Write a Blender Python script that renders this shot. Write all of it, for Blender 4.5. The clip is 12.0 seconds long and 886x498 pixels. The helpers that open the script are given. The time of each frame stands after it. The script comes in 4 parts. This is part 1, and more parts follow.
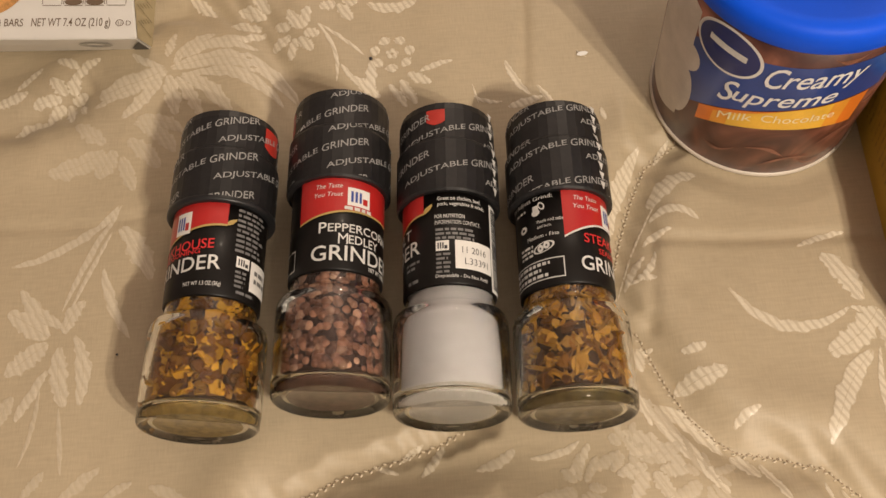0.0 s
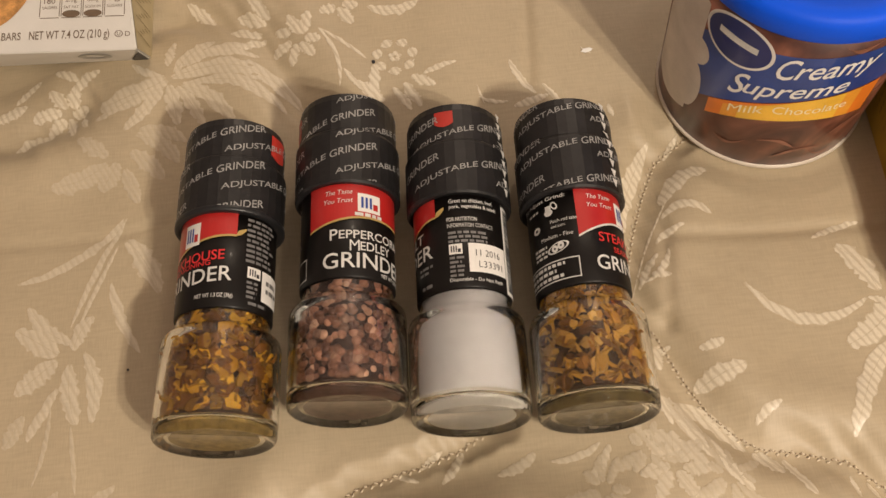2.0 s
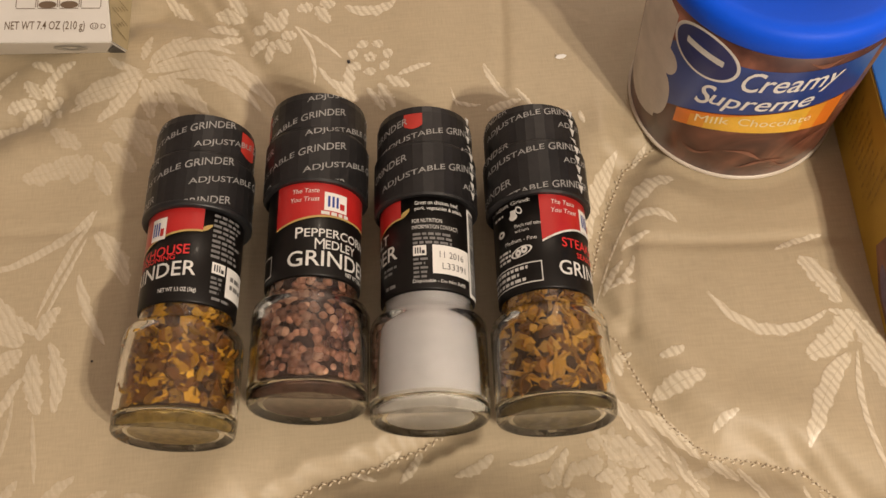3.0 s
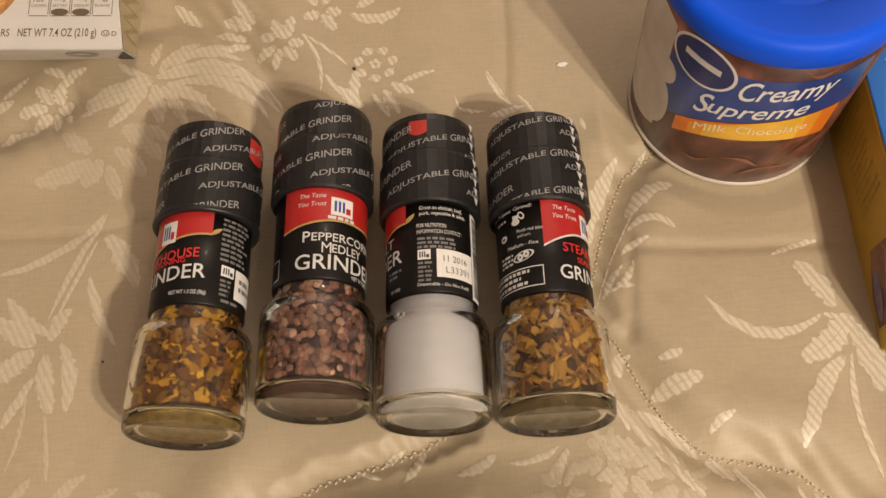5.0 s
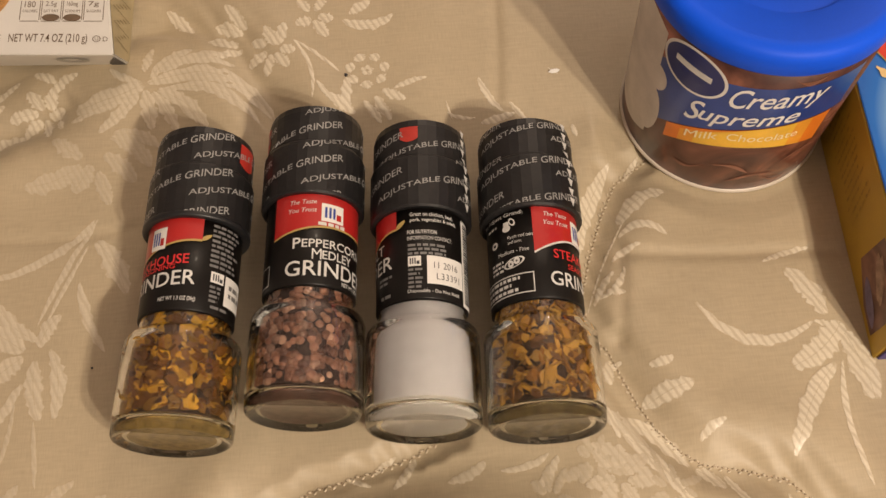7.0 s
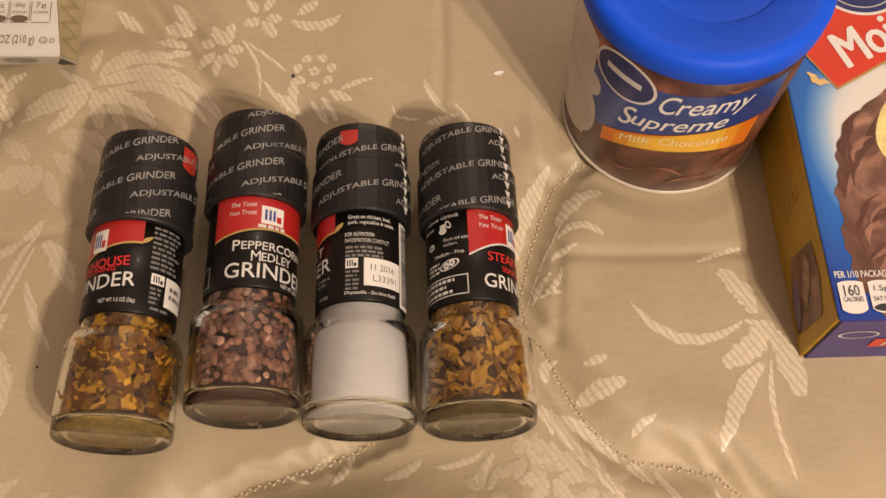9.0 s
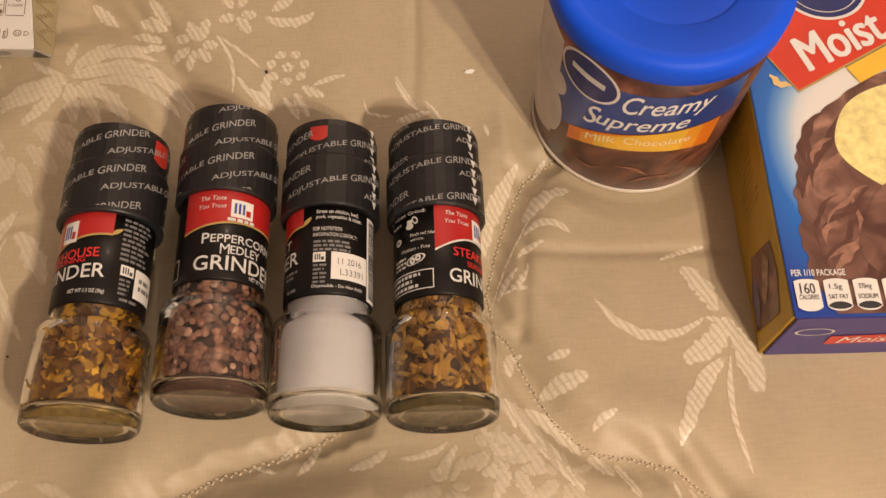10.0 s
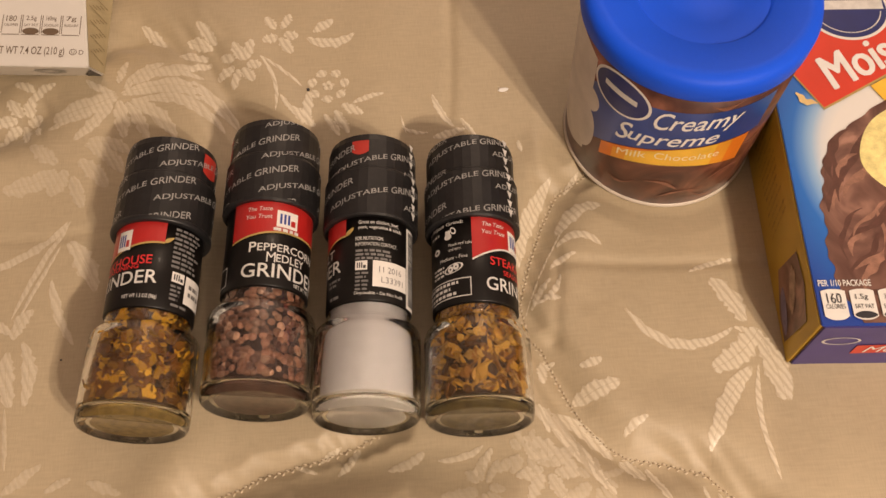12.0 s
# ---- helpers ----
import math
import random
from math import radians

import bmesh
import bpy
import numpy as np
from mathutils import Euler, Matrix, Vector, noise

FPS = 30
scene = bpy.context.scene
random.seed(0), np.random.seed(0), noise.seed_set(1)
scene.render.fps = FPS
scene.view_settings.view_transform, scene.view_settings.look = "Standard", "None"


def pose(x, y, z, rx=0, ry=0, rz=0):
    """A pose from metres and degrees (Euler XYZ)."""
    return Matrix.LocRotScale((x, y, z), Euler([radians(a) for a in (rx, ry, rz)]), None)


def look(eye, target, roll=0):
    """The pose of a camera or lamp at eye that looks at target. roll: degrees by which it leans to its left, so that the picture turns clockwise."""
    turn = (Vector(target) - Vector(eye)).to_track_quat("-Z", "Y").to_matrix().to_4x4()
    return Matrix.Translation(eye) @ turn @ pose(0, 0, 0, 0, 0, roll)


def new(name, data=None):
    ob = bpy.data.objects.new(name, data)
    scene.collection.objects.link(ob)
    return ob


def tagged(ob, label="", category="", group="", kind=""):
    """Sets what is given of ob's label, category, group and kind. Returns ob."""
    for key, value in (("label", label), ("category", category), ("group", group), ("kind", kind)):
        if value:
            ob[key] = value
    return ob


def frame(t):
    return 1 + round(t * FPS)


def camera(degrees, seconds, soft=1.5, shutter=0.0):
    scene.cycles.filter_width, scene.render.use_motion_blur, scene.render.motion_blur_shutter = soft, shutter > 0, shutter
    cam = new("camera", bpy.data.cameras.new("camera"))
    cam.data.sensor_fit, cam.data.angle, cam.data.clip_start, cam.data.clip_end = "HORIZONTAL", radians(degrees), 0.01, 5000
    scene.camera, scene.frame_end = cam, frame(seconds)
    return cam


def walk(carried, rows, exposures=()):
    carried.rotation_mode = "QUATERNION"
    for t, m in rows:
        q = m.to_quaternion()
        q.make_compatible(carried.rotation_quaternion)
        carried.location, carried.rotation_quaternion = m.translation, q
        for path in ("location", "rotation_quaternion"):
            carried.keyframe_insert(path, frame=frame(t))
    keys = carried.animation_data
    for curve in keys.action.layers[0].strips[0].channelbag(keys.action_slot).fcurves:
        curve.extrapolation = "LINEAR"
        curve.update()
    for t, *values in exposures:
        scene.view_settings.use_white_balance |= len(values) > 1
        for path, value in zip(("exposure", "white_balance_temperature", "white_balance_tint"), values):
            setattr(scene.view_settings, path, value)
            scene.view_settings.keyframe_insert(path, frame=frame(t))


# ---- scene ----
SOFT = 1.5
cam = camera(50.00, 12.0, soft=SOFT)
PATH = [
    (0, (0.00958, 0.01929, 0.33195), (0.00371, 0.45516, -0.56804), -5.275),
    (0.5, (0.00748, 0.02185, 0.32845), (0.00600, 0.45339, -0.57364), -5.040),
    (1, (0.00634, 0.02230, 0.32900), (0.00170, 0.45143, -0.57423), -6.295),
    (1.5, (0.00335, 0.02142, 0.32820), (0.00015, 0.45290, -0.57392), -6.326),
    (2, (0.00305, 0.02280, 0.32909), (0.00361, 0.45814, -0.57118), -6.360),
    (2.5, (0.00729, 0.02444, 0.33004), (0.01549, 0.46190, -0.56916), -5.131),
    (3, (0.01270, 0.02128, 0.33109), (0.02149, 0.45606, -0.56940), -3.752),
    (3.2, (0.01024, 0.01902, 0.33016), (0.01720, 0.45096, -0.57172), -3.628),
    (4.8, (0.01408, 0.01942, 0.33819), (0.02212, 0.44852, -0.56503), -3.714),
    (5, (0.01117, 0.01869, 0.33860), (0.02058, 0.45516, -0.56107), -3.485),
    (5.5, (0.00800, 0.02103, 0.33992), (0.00427, 0.46328, -0.55696), -3.313),
    (6, (0.00945, 0.01924, 0.33733), (0.01292, 0.46519, -0.55771), -2.612),
    (6.5, (0.01201, 0.01894, 0.33778), (0.02331, 0.46357, -0.55786), -2.355),
    (8.5, (0.01745, 0.02019, 0.33962), (0.03193, 0.44855, -0.56388), -4.297),
    (9, (0.03137, 0.02028, 0.34733), (0.05850, 0.44577, -0.55722), -1.141),
    (9.5, (0.03287, 0.01857, 0.35021), (0.06883, 0.44775, -0.55230), 0.645),
    (10, (0.03833, 0.01611, 0.35217), (0.07997, 0.43887, -0.55311), 1.255),
    (10.5, (0.03620, 0.01575, 0.35351), (0.06547, 0.43840, -0.55231), -0.710),
    (11, (0.04021, 0.01682, 0.35776), (0.05267, 0.44564, -0.54554), -3.210),
    (11.5, (0.03840, 0.00953, 0.36027), (0.06267, 0.45334, -0.53551), -1.394),
    (12, (0.03057, 0.00580, 0.36220), (0.05368, 0.45258, -0.53215), -0.831),
]
# ---- end of walk
walk(cam, [(t, look(eye, target, roll)) for t, eye, target, roll in PATH], [(0.0, 0.48, 6400, 10), (6.5, 0.48, 6550, 11), (9.0, 0.46, 6950, 16), (12.0, 0.45, 7080, 18)])

# ---- light ----
world = bpy.data.worlds.new("room_air")
scene.world = world
world.use_nodes = True
world.node_tree.nodes["Background"].inputs[0].default_value = (0.02, 0.018, 0.015, 1)


def lamp(name, place, watts, radius, colour):
    data = bpy.data.lights.new(name, "POINT")
    data.energy, data.shadow_soft_size, data.color = watts, radius, colour
    ob = new(name, data)
    ob.location = place
    return ob


LAMP = Vector((0.42, -0.45, 0.75))
WARM = (1.0, 0.85, 0.68)
lamp("bulb_light", LAMP + Vector((0.0, 0.035, 0.0)), 13.6, 0.015, WARM)
lamp("bulb_light", LAMP + Vector((-0.05, -0.035, 0.0)), 13.6, 0.015, WARM)
lamp("far_lamp_light", (0.60, 1.90, 1.35), 14.5, 0.06, (1.0, 0.84, 0.64))
scene.view_settings.exposure = 0.48


# ---- materials ----
def nodes_of(m):
    m.use_nodes = True
    return m.node_tree, m.node_tree.nodes["Principled BSDF"]


def add(tree, kind, **values):
    n = tree.nodes.new(kind)
    for key, v in values.items():
        n.inputs[key.replace("_", " ")].default_value = v
    return n


def material(name, colour, rough=0.5, metal=0.0, spread=0.12, size=0.01, bump=0.0, fine=0.0006, coat=0.0, spec=0.5):
    """A surface with two scales of variation: blotches of the given size and a fine grain."""
    m = bpy.data.materials.new(name)
    tree, b = nodes_of(m)
    coord = tree.nodes.new("ShaderNodeTexCoord")
    big = add(tree, "ShaderNodeTexNoise", Scale=1 / size, Detail=4.0)
    small = add(tree, "ShaderNodeTexNoise", Scale=1 / fine, Detail=2.0)
    for n in (big, small):
        tree.links.new(coord.outputs["Object"], n.inputs["Vector"])
    both = tree.nodes.new("ShaderNodeMath")
    both.operation = "MULTIPLY_ADD"
    both.inputs[1].default_value, both.inputs[2].default_value = 0.35, 0.0
    tree.links.new(small.outputs["Fac"], both.inputs[0])
    total = tree.nodes.new("ShaderNodeMath")
    tree.links.new(big.outputs["Fac"], total.inputs[0])
    tree.links.new(both.outputs[0], total.inputs[1])
    ramp = tree.nodes.new("ShaderNodeValToRGB")
    ramp.color_ramp.elements[0].position, ramp.color_ramp.elements[1].position = 0.4, 0.95
    ramp.color_ramp.elements[0].color = (*[c * (1 - spread) for c in colour], 1)
    ramp.color_ramp.elements[1].color = (*[min(1, c * (1 + spread)) for c in colour], 1)
    tree.links.new(total.outputs[0], ramp.inputs["Fac"])
    tree.links.new(ramp.outputs["Color"], b.inputs["Base Color"])
    b.inputs["Roughness"].default_value = rough
    b.inputs["Metallic"].default_value = metal
    b.inputs["Coat Weight"].default_value = coat
    b.inputs["Coat Roughness"].default_value = 0.12
    b.inputs["Specular IOR Level"].default_value = spec
    if bump:
        bp = add(tree, "ShaderNodeBump", Strength=1.0, Distance=bump)
        tree.links.new(total.outputs[0], bp.inputs["Height"])
        tree.links.new(bp.outputs["Normal"], b.inputs["Normal"])
    return m


def mixed(name, colours, rough=0.5, bump=0.0, size=0.002, clear=0.0):
    """Pieces whose colour differs from one to the next."""
    m = material(name, (0.5, 0.5, 0.5), rough, bump=bump, size=size)
    tree, b = nodes_of(m)
    geo = tree.nodes.new("ShaderNodeNewGeometry")
    ramp = tree.nodes.new("ShaderNodeValToRGB")
    ramp.color_ramp.interpolation = "LINEAR"
    for k, c in enumerate(colours):
        e = ramp.color_ramp.elements[k] if k < 2 else ramp.color_ramp.elements.new(k / (len(colours) - 1))
        e.position, e.color = k / (len(colours) - 1), (*[1.2 * q for q in c], 1)
    tree.links.new(geo.outputs["Random Per Island"], ramp.inputs["Fac"])
    old = b.inputs["Base Color"].links[0].from_socket
    mul = tree.nodes.new("ShaderNodeMix")
    mul.data_type, mul.blend_type = "RGBA", "MULTIPLY"
    mul.inputs[0].default_value = 0.7
    tree.links.new(ramp.outputs["Color"], mul.inputs[6])
    gain = add(tree, "ShaderNodeBrightContrast", Bright=0.5)
    tree.links.new(old, gain.inputs["Color"])
    tree.links.new(gain.outputs["Color"], mul.inputs[7])
    tree.links.new(mul.outputs[2], b.inputs["Base Color"])
    b.inputs["Subsurface Weight"].default_value = clear
    b.inputs["Subsurface Radius"].default_value = (0.002, 0.001, 0.0006)
    return m


def woven(name, colour, second, rough, period, stripe, sheen):
    """Satin damask: fine threads along x, slubs, and, where stripe is set, slanting ribs that show the ground cloth."""
    m = bpy.data.materials.new(name)
    tree, b = nodes_of(m)
    coord = tree.nodes.new("ShaderNodeTexCoord")
    place = tree.nodes.new("ShaderNodeMapping")
    place.inputs["Scale"].default_value = (120, 900, 1)
    tree.links.new(coord.outputs["Object"], place.inputs["Vector"])
    slub = add(tree, "ShaderNodeTexNoise", Scale=1.0, Detail=3.0)
    tree.links.new(place.outputs["Vector"], slub.inputs["Vector"])
    warp = tree.nodes.new("ShaderNodeMapping")
    warp.inputs["Scale"].default_value = (2600, 160, 1)
    tree.links.new(coord.outputs["Object"], warp.inputs["Vector"])
    thread = add(tree, "ShaderNodeTexNoise", Scale=1.0, Detail=2.0)
    tree.links.new(warp.outputs["Vector"], thread.inputs["Vector"])
    cloud = add(tree, "ShaderNodeTexNoise", Scale=22.0, Detail=5.0)
    tree.links.new(coord.outputs["Object"], cloud.inputs["Vector"])
    s1 = tree.nodes.new("ShaderNodeMath")
    tree.links.new(slub.outputs["Fac"], s1.inputs[0])
    tree.links.new(thread.outputs["Fac"], s1.inputs[1])
    s2 = tree.nodes.new("ShaderNodeMath")
    tree.links.new(s1.outputs[0], s2.inputs[0])
    tree.links.new(cloud.outputs["Fac"], s2.inputs[1])
    ramp = tree.nodes.new("ShaderNodeValToRGB")
    ramp.color_ramp.elements[0].position, ramp.color_ramp.elements[1].position = 0.25, 0.8
    third = tree.nodes.new("ShaderNodeMath")
    third.operation = "MULTIPLY"
    third.inputs[1].default_value = 1 / 3
    tree.links.new(s2.outputs[0], third.inputs[0])
    tree.links.new(third.outputs[0], ramp.inputs["Fac"])
    ramp.color_ramp.elements[0].color = (*[c * 0.80 for c in colour], 1)
    ramp.color_ramp.elements[1].color = (*[c * 1.17 for c in colour], 1)
    out, height = ramp.outputs["Color"], third.outputs[0]
    if stripe:
        wave = add(tree, "ShaderNodeTexWave", Scale=period, Distortion=2.0, Detail=2.0)
        wave.inputs["Detail Scale"].default_value = 1.5
        wave.bands_direction = "DIAGONAL"
        flat = tree.nodes.new("ShaderNodeMapping")
        flat.inputs["Scale"].default_value = (1.15, 0.6, 0.0)
        tree.links.new(coord.outputs["Object"], flat.inputs["Vector"])
        tree.links.new(flat.outputs["Vector"], wave.inputs["Vector"])
        cut = tree.nodes.new("ShaderNodeValToRGB")
        cut.color_ramp.elements[0].position, cut.color_ramp.elements[1].position = 0.05, 0.6
        cut.color_ramp.elements[0].color = (1, 1, 1, 1)
        cut.color_ramp.elements[1].color = (0, 0, 0, 1)
        tree.links.new(wave.outputs["Fac"], cut.inputs["Fac"])
        part_of = tree.nodes.new("ShaderNodeMath")
        part_of.operation = "MULTIPLY"
        part_of.inputs[1].default_value = stripe
        tree.links.new(cut.outputs["Color"], part_of.inputs[0])
        mix = tree.nodes.new("ShaderNodeMix")
        mix.data_type = "RGBA"
        tree.links.new(part_of.outputs[0], mix.inputs[0])
        tree.links.new(out, mix.inputs[6])
        mix.inputs[7].default_value = (*second, 1)
        weave = tree.nodes.new("ShaderNodeAttribute")
        weave.attribute_name = "weave"
        ragged = add(tree, "ShaderNodeTexNoise", Scale=900.0, Detail=2.0)
        tree.links.new(coord.outputs["Object"], ragged.inputs["Vector"])
        worn = tree.nodes.new("ShaderNodeMath")
        worn.operation = "MULTIPLY_ADD"
        worn.inputs[1].default_value = 0.9
        tree.links.new(ragged.outputs["Fac"], worn.inputs[0])
        tree.links.new(weave.outputs["Fac"], worn.inputs[2])
        soft_edge = tree.nodes.new("ShaderNodeMapRange")
        soft_edge.inputs["From Min"].default_value, soft_edge.inputs["From Max"].default_value = 0.45, 0.95
        tree.links.new(worn.outputs[0], soft_edge.inputs["Value"])
        blend = tree.nodes.new("ShaderNodeMix")
        blend.data_type = "RGBA"
        tree.links.new(soft_edge.outputs["Result"], blend.inputs[0])
        blend.inputs[6].default_value = (*second, 1)
        tree.links.new(mix.outputs[2], blend.inputs[7])
        out, height = blend.outputs[2], wave.outputs["Fac"]
    tree.links.new(out, b.inputs["Base Color"])
    b.inputs["Roughness"].default_value = rough
    b.inputs["Sheen Weight"].default_value = sheen
    b.inputs["Sheen Roughness"].default_value = 0.35
    bp = add(tree, "ShaderNodeBump", Strength=0.6, Distance=0.0001 if stripe else 0.00015)
    tree.links.new(height, bp.inputs["Height"])
    tree.links.new(bp.outputs["Normal"], b.inputs["Normal"])
    return m


def glass(name, tint=(1, 1, 1), rough=0.0):
    m = bpy.data.materials.new(name)
    tree, b = nodes_of(m)
    b.inputs["Base Color"].default_value = (*tint, 1)
    b.inputs["Transmission Weight"].default_value = 1.0
    b.inputs["Roughness"].default_value = rough
    b.inputs["IOR"].default_value = 1.46
    return m


CLOTH = (0.46, 0.375, 0.25)
FABRIC = woven("satin_ground", CLOTH, CLOTH, 0.5, 0.003, 0.0, 0.15)
MOTIF = woven("damask_motif", (0.69, 0.61, 0.47), CLOTH, 0.40, 190.0, 0.6, 0.3)
SOFT_MOTIF = woven("damask_motif_dim", (0.60, 0.52, 0.39), CLOTH, 0.42, 190.0, 0.45, 0.25)
FAINT = woven("damask_motif_soft", (0.535, 0.455, 0.33), CLOTH, 0.44, 215.0, 0.35, 0.2)
THREAD = material("thread", (0.62, 0.53, 0.39), 0.6, size=0.002)
NOTCH = material("seam_shade_brown", (0.27, 0.20, 0.125), 0.8, size=0.002)
CAP = material("cap_film", (0.012, 0.0112, 0.0115), 0.46, spread=0.35, size=0.012, bump=0.0002, fine=0.003, coat=0.15, spec=0.4)
CAP_RIM = material("cap_plastic", (0.012, 0.012, 0.013), 0.4, size=0.01)
FILMPRINT = material("film_print", (0.31, 0.305, 0.295), 0.42, spread=0.3, size=0.003)
PRINT = material("white_print", (0.62, 0.61, 0.58), 0.4, spread=0.18, size=0.004)
GREYPRINT = material("grey_print", (0.17, 0.165, 0.16), 0.45, spread=0.25, size=0.002)
SLEEVE = material("label_black", (0.007, 0.0057, 0.005), 0.4, spread=0.2, size=0.01, coat=0.05, spec=0.25)
RED = material("label_red", (0.42, 0.018, 0.016), 0.32, spread=0.08, size=0.01, coat=0.3)
TABRED = material("tab_red", (0.42, 0.035, 0.025), 0.35, spread=0.15, size=0.006)
REDPRINT = material("red_print", (0.6, 0.03, 0.03), 0.4, size=0.005)
GOLD = material("gold_line", (0.42, 0.30, 0.10), 0.35, size=0.005)
PAPER = material("paper_white", (0.74, 0.72, 0.68), 0.5, spread=0.05, size=0.01)
INKBLUE = material("logo_blue", (0.03, 0.06, 0.28), 0.4, size=0.004)
INK = material("ink", (0.03, 0.03, 0.035), 0.5, size=0.004)
GLASS = glass("jar_glass", (0.97, 0.968, 0.945))
FOOTGLASS = glass("jar_foot_glass", (0.74, 0.71, 0.60))
SALT = material("salt", (0.82, 0.82, 0.85), 0.75, spread=0.05, size=0.004, bump=0.0002)
PEPPERS = mixed("peppercorns", [(0.15, 0.062, 0.036), (0.32, 0.15, 0.09), (0.18, 0.078, 0.046), (0.70, 0.44, 0.31), (0.09, 0.036, 0.025), (0.17, 0.075, 0.05), (0.46, 0.23, 0.15), (0.15, 0.065, 0.04), (0.26, 0.115, 0.07)], 0.42, 0.0001, 0.001)
# Cores: the dark depth between the loose pieces is put into their colour.
PEPCORE = material("pepper_core", (0.05, 0.022, 0.016), 0.8, spread=0.4, size=0.003)
HERBS = mixed("yellow_flakes", [(0.52, 0.25, 0.010), (0.70, 0.40, 0.03), (0.09, 0.03, 0.004), (0.30, 0.12, 0.006), (0.12, 0.045, 0.007), (0.62, 0.33, 0.02), (0.07, 0.025, 0.005), (0.22, 0.085, 0.006), (0.10, 0.05, 0.01)], 0.75, 0.0002, 0.001)
HERBCORE = material("herb_core", (0.06, 0.028, 0.008), 0.8, spread=0.55, size=0.004)
ONION = mixed("onion_strips", [(0.46, 0.22, 0.018), (0.64, 0.38, 0.08), (0.10, 0.038, 0.008), (0.32, 0.135, 0.010), (0.12, 0.048, 0.010), (0.56, 0.30, 0.03), (0.09, 0.035, 0.008)], 0.75, 0.0002, 0.001)
LIDBLUE = material("lid_blue", (0.001, 0.088, 0.80), 0.55, spread=0.06, size=0.03, fine=0.0008, bump=0.00003, spec=0.25)
BANDBLUE = material("band_blue", (0.016, 0.05, 0.24), 0.35, spread=0.25, size=0.02, coat=0.2)
BADGE = material("badge_blue", (0.012, 0.022, 0.13), 0.35, size=0.01, coat=0.2)
ORANGE = material("band_orange", (0.75, 0.20, 0.02), 0.4, spread=0.12, size=0.012)
YELLOW = material("band_yellow", (0.82, 0.48, 0.05), 0.4, spread=0.14, size=0.012)
CREAM = material("cream_print", (0.66, 0.60, 0.54), 0.45, spread=0.16, size=0.012)
CLEARWALL = material("tub_rim", (0.62, 0.55, 0.46), 0.4, spread=0.1)
BOXYELLOW = material("carton_yellow", (0.50, 0.32, 0.035), 0.5, spread=0.12, size=0.02)
BOXPURPLE = material("carton_purple", (0.06, 0.045, 0.19), 0.45, spread=0.12, size=0.02)
BOXWHITE = material("carton_white", (0.72, 0.70, 0.65), 0.5, spread=0.05, size=0.03)
BOXCREAM = material("carton_cream", (0.50, 0.42, 0.25), 0.55, spread=0.1, size=0.02)
BANNER = material("banner_red", (0.62, 0.045, 0.02), 0.4, spread=0.08, size=0.02)
CAKE = material("cake_print", (0.78, 0.67, 0.28), 0.5, spread=0.25, size=0.0035)
GRANOLA = material("granola_print", (0.55, 0.28, 0.09), 0.5, spread=0.5, size=0.004)
PLASTER = material("plaster", (0.62, 0.56, 0.565), 0.8, size=0.3, fine=0.01)
CEILING = material("ceiling_paint", (0.82, 0.78, 0.79), 0.85, size=0.4, fine=0.01)
FLOORING = material("carpet", (0.28, 0.22, 0.16), 0.9, size=0.05, fine=0.004)


def chocolate(name, dark, light, size, twist):
    """Glossy frosting swirls, printed."""
    m = bpy.data.materials.new(name)
    tree, b = nodes_of(m)
    coord = tree.nodes.new("ShaderNodeTexCoord")
    n = add(tree, "ShaderNodeTexNoise", Scale=1 / size, Detail=3.0, Roughness=0.45, Distortion=twist)
    tree.links.new(coord.outputs["Object"], n.inputs["Vector"])
    ramp = tree.nodes.new("ShaderNodeValToRGB")
    ramp.color_ramp.elements[0].position, ramp.color_ramp.elements[1].position = 0.35, 0.72
    ramp.color_ramp.elements[0].color, ramp.color_ramp.elements[1].color = (*dark, 1), (*light, 1)
    e = ramp.color_ramp.elements.new(0.55)
    e.color = (*[0.65 * a + 0.35 * c for a, c in zip(dark, light)], 1)
    tree.links.new(n.outputs["Fac"], ramp.inputs["Fac"])
    tree.links.new(ramp.outputs["Color"], b.inputs["Base Color"])
    b.inputs["Roughness"].default_value = 0.35
    b.inputs["Coat Weight"].default_value = 0.2
    return m


CHOC = chocolate("tub_chocolate", (0.055, 0.016, 0.010), (0.26, 0.10, 0.06), 0.026, 1.8)
FROST = chocolate("frosting_print", (0.085, 0.033, 0.024), (0.38, 0.20, 0.145), 0.02, 1.4)


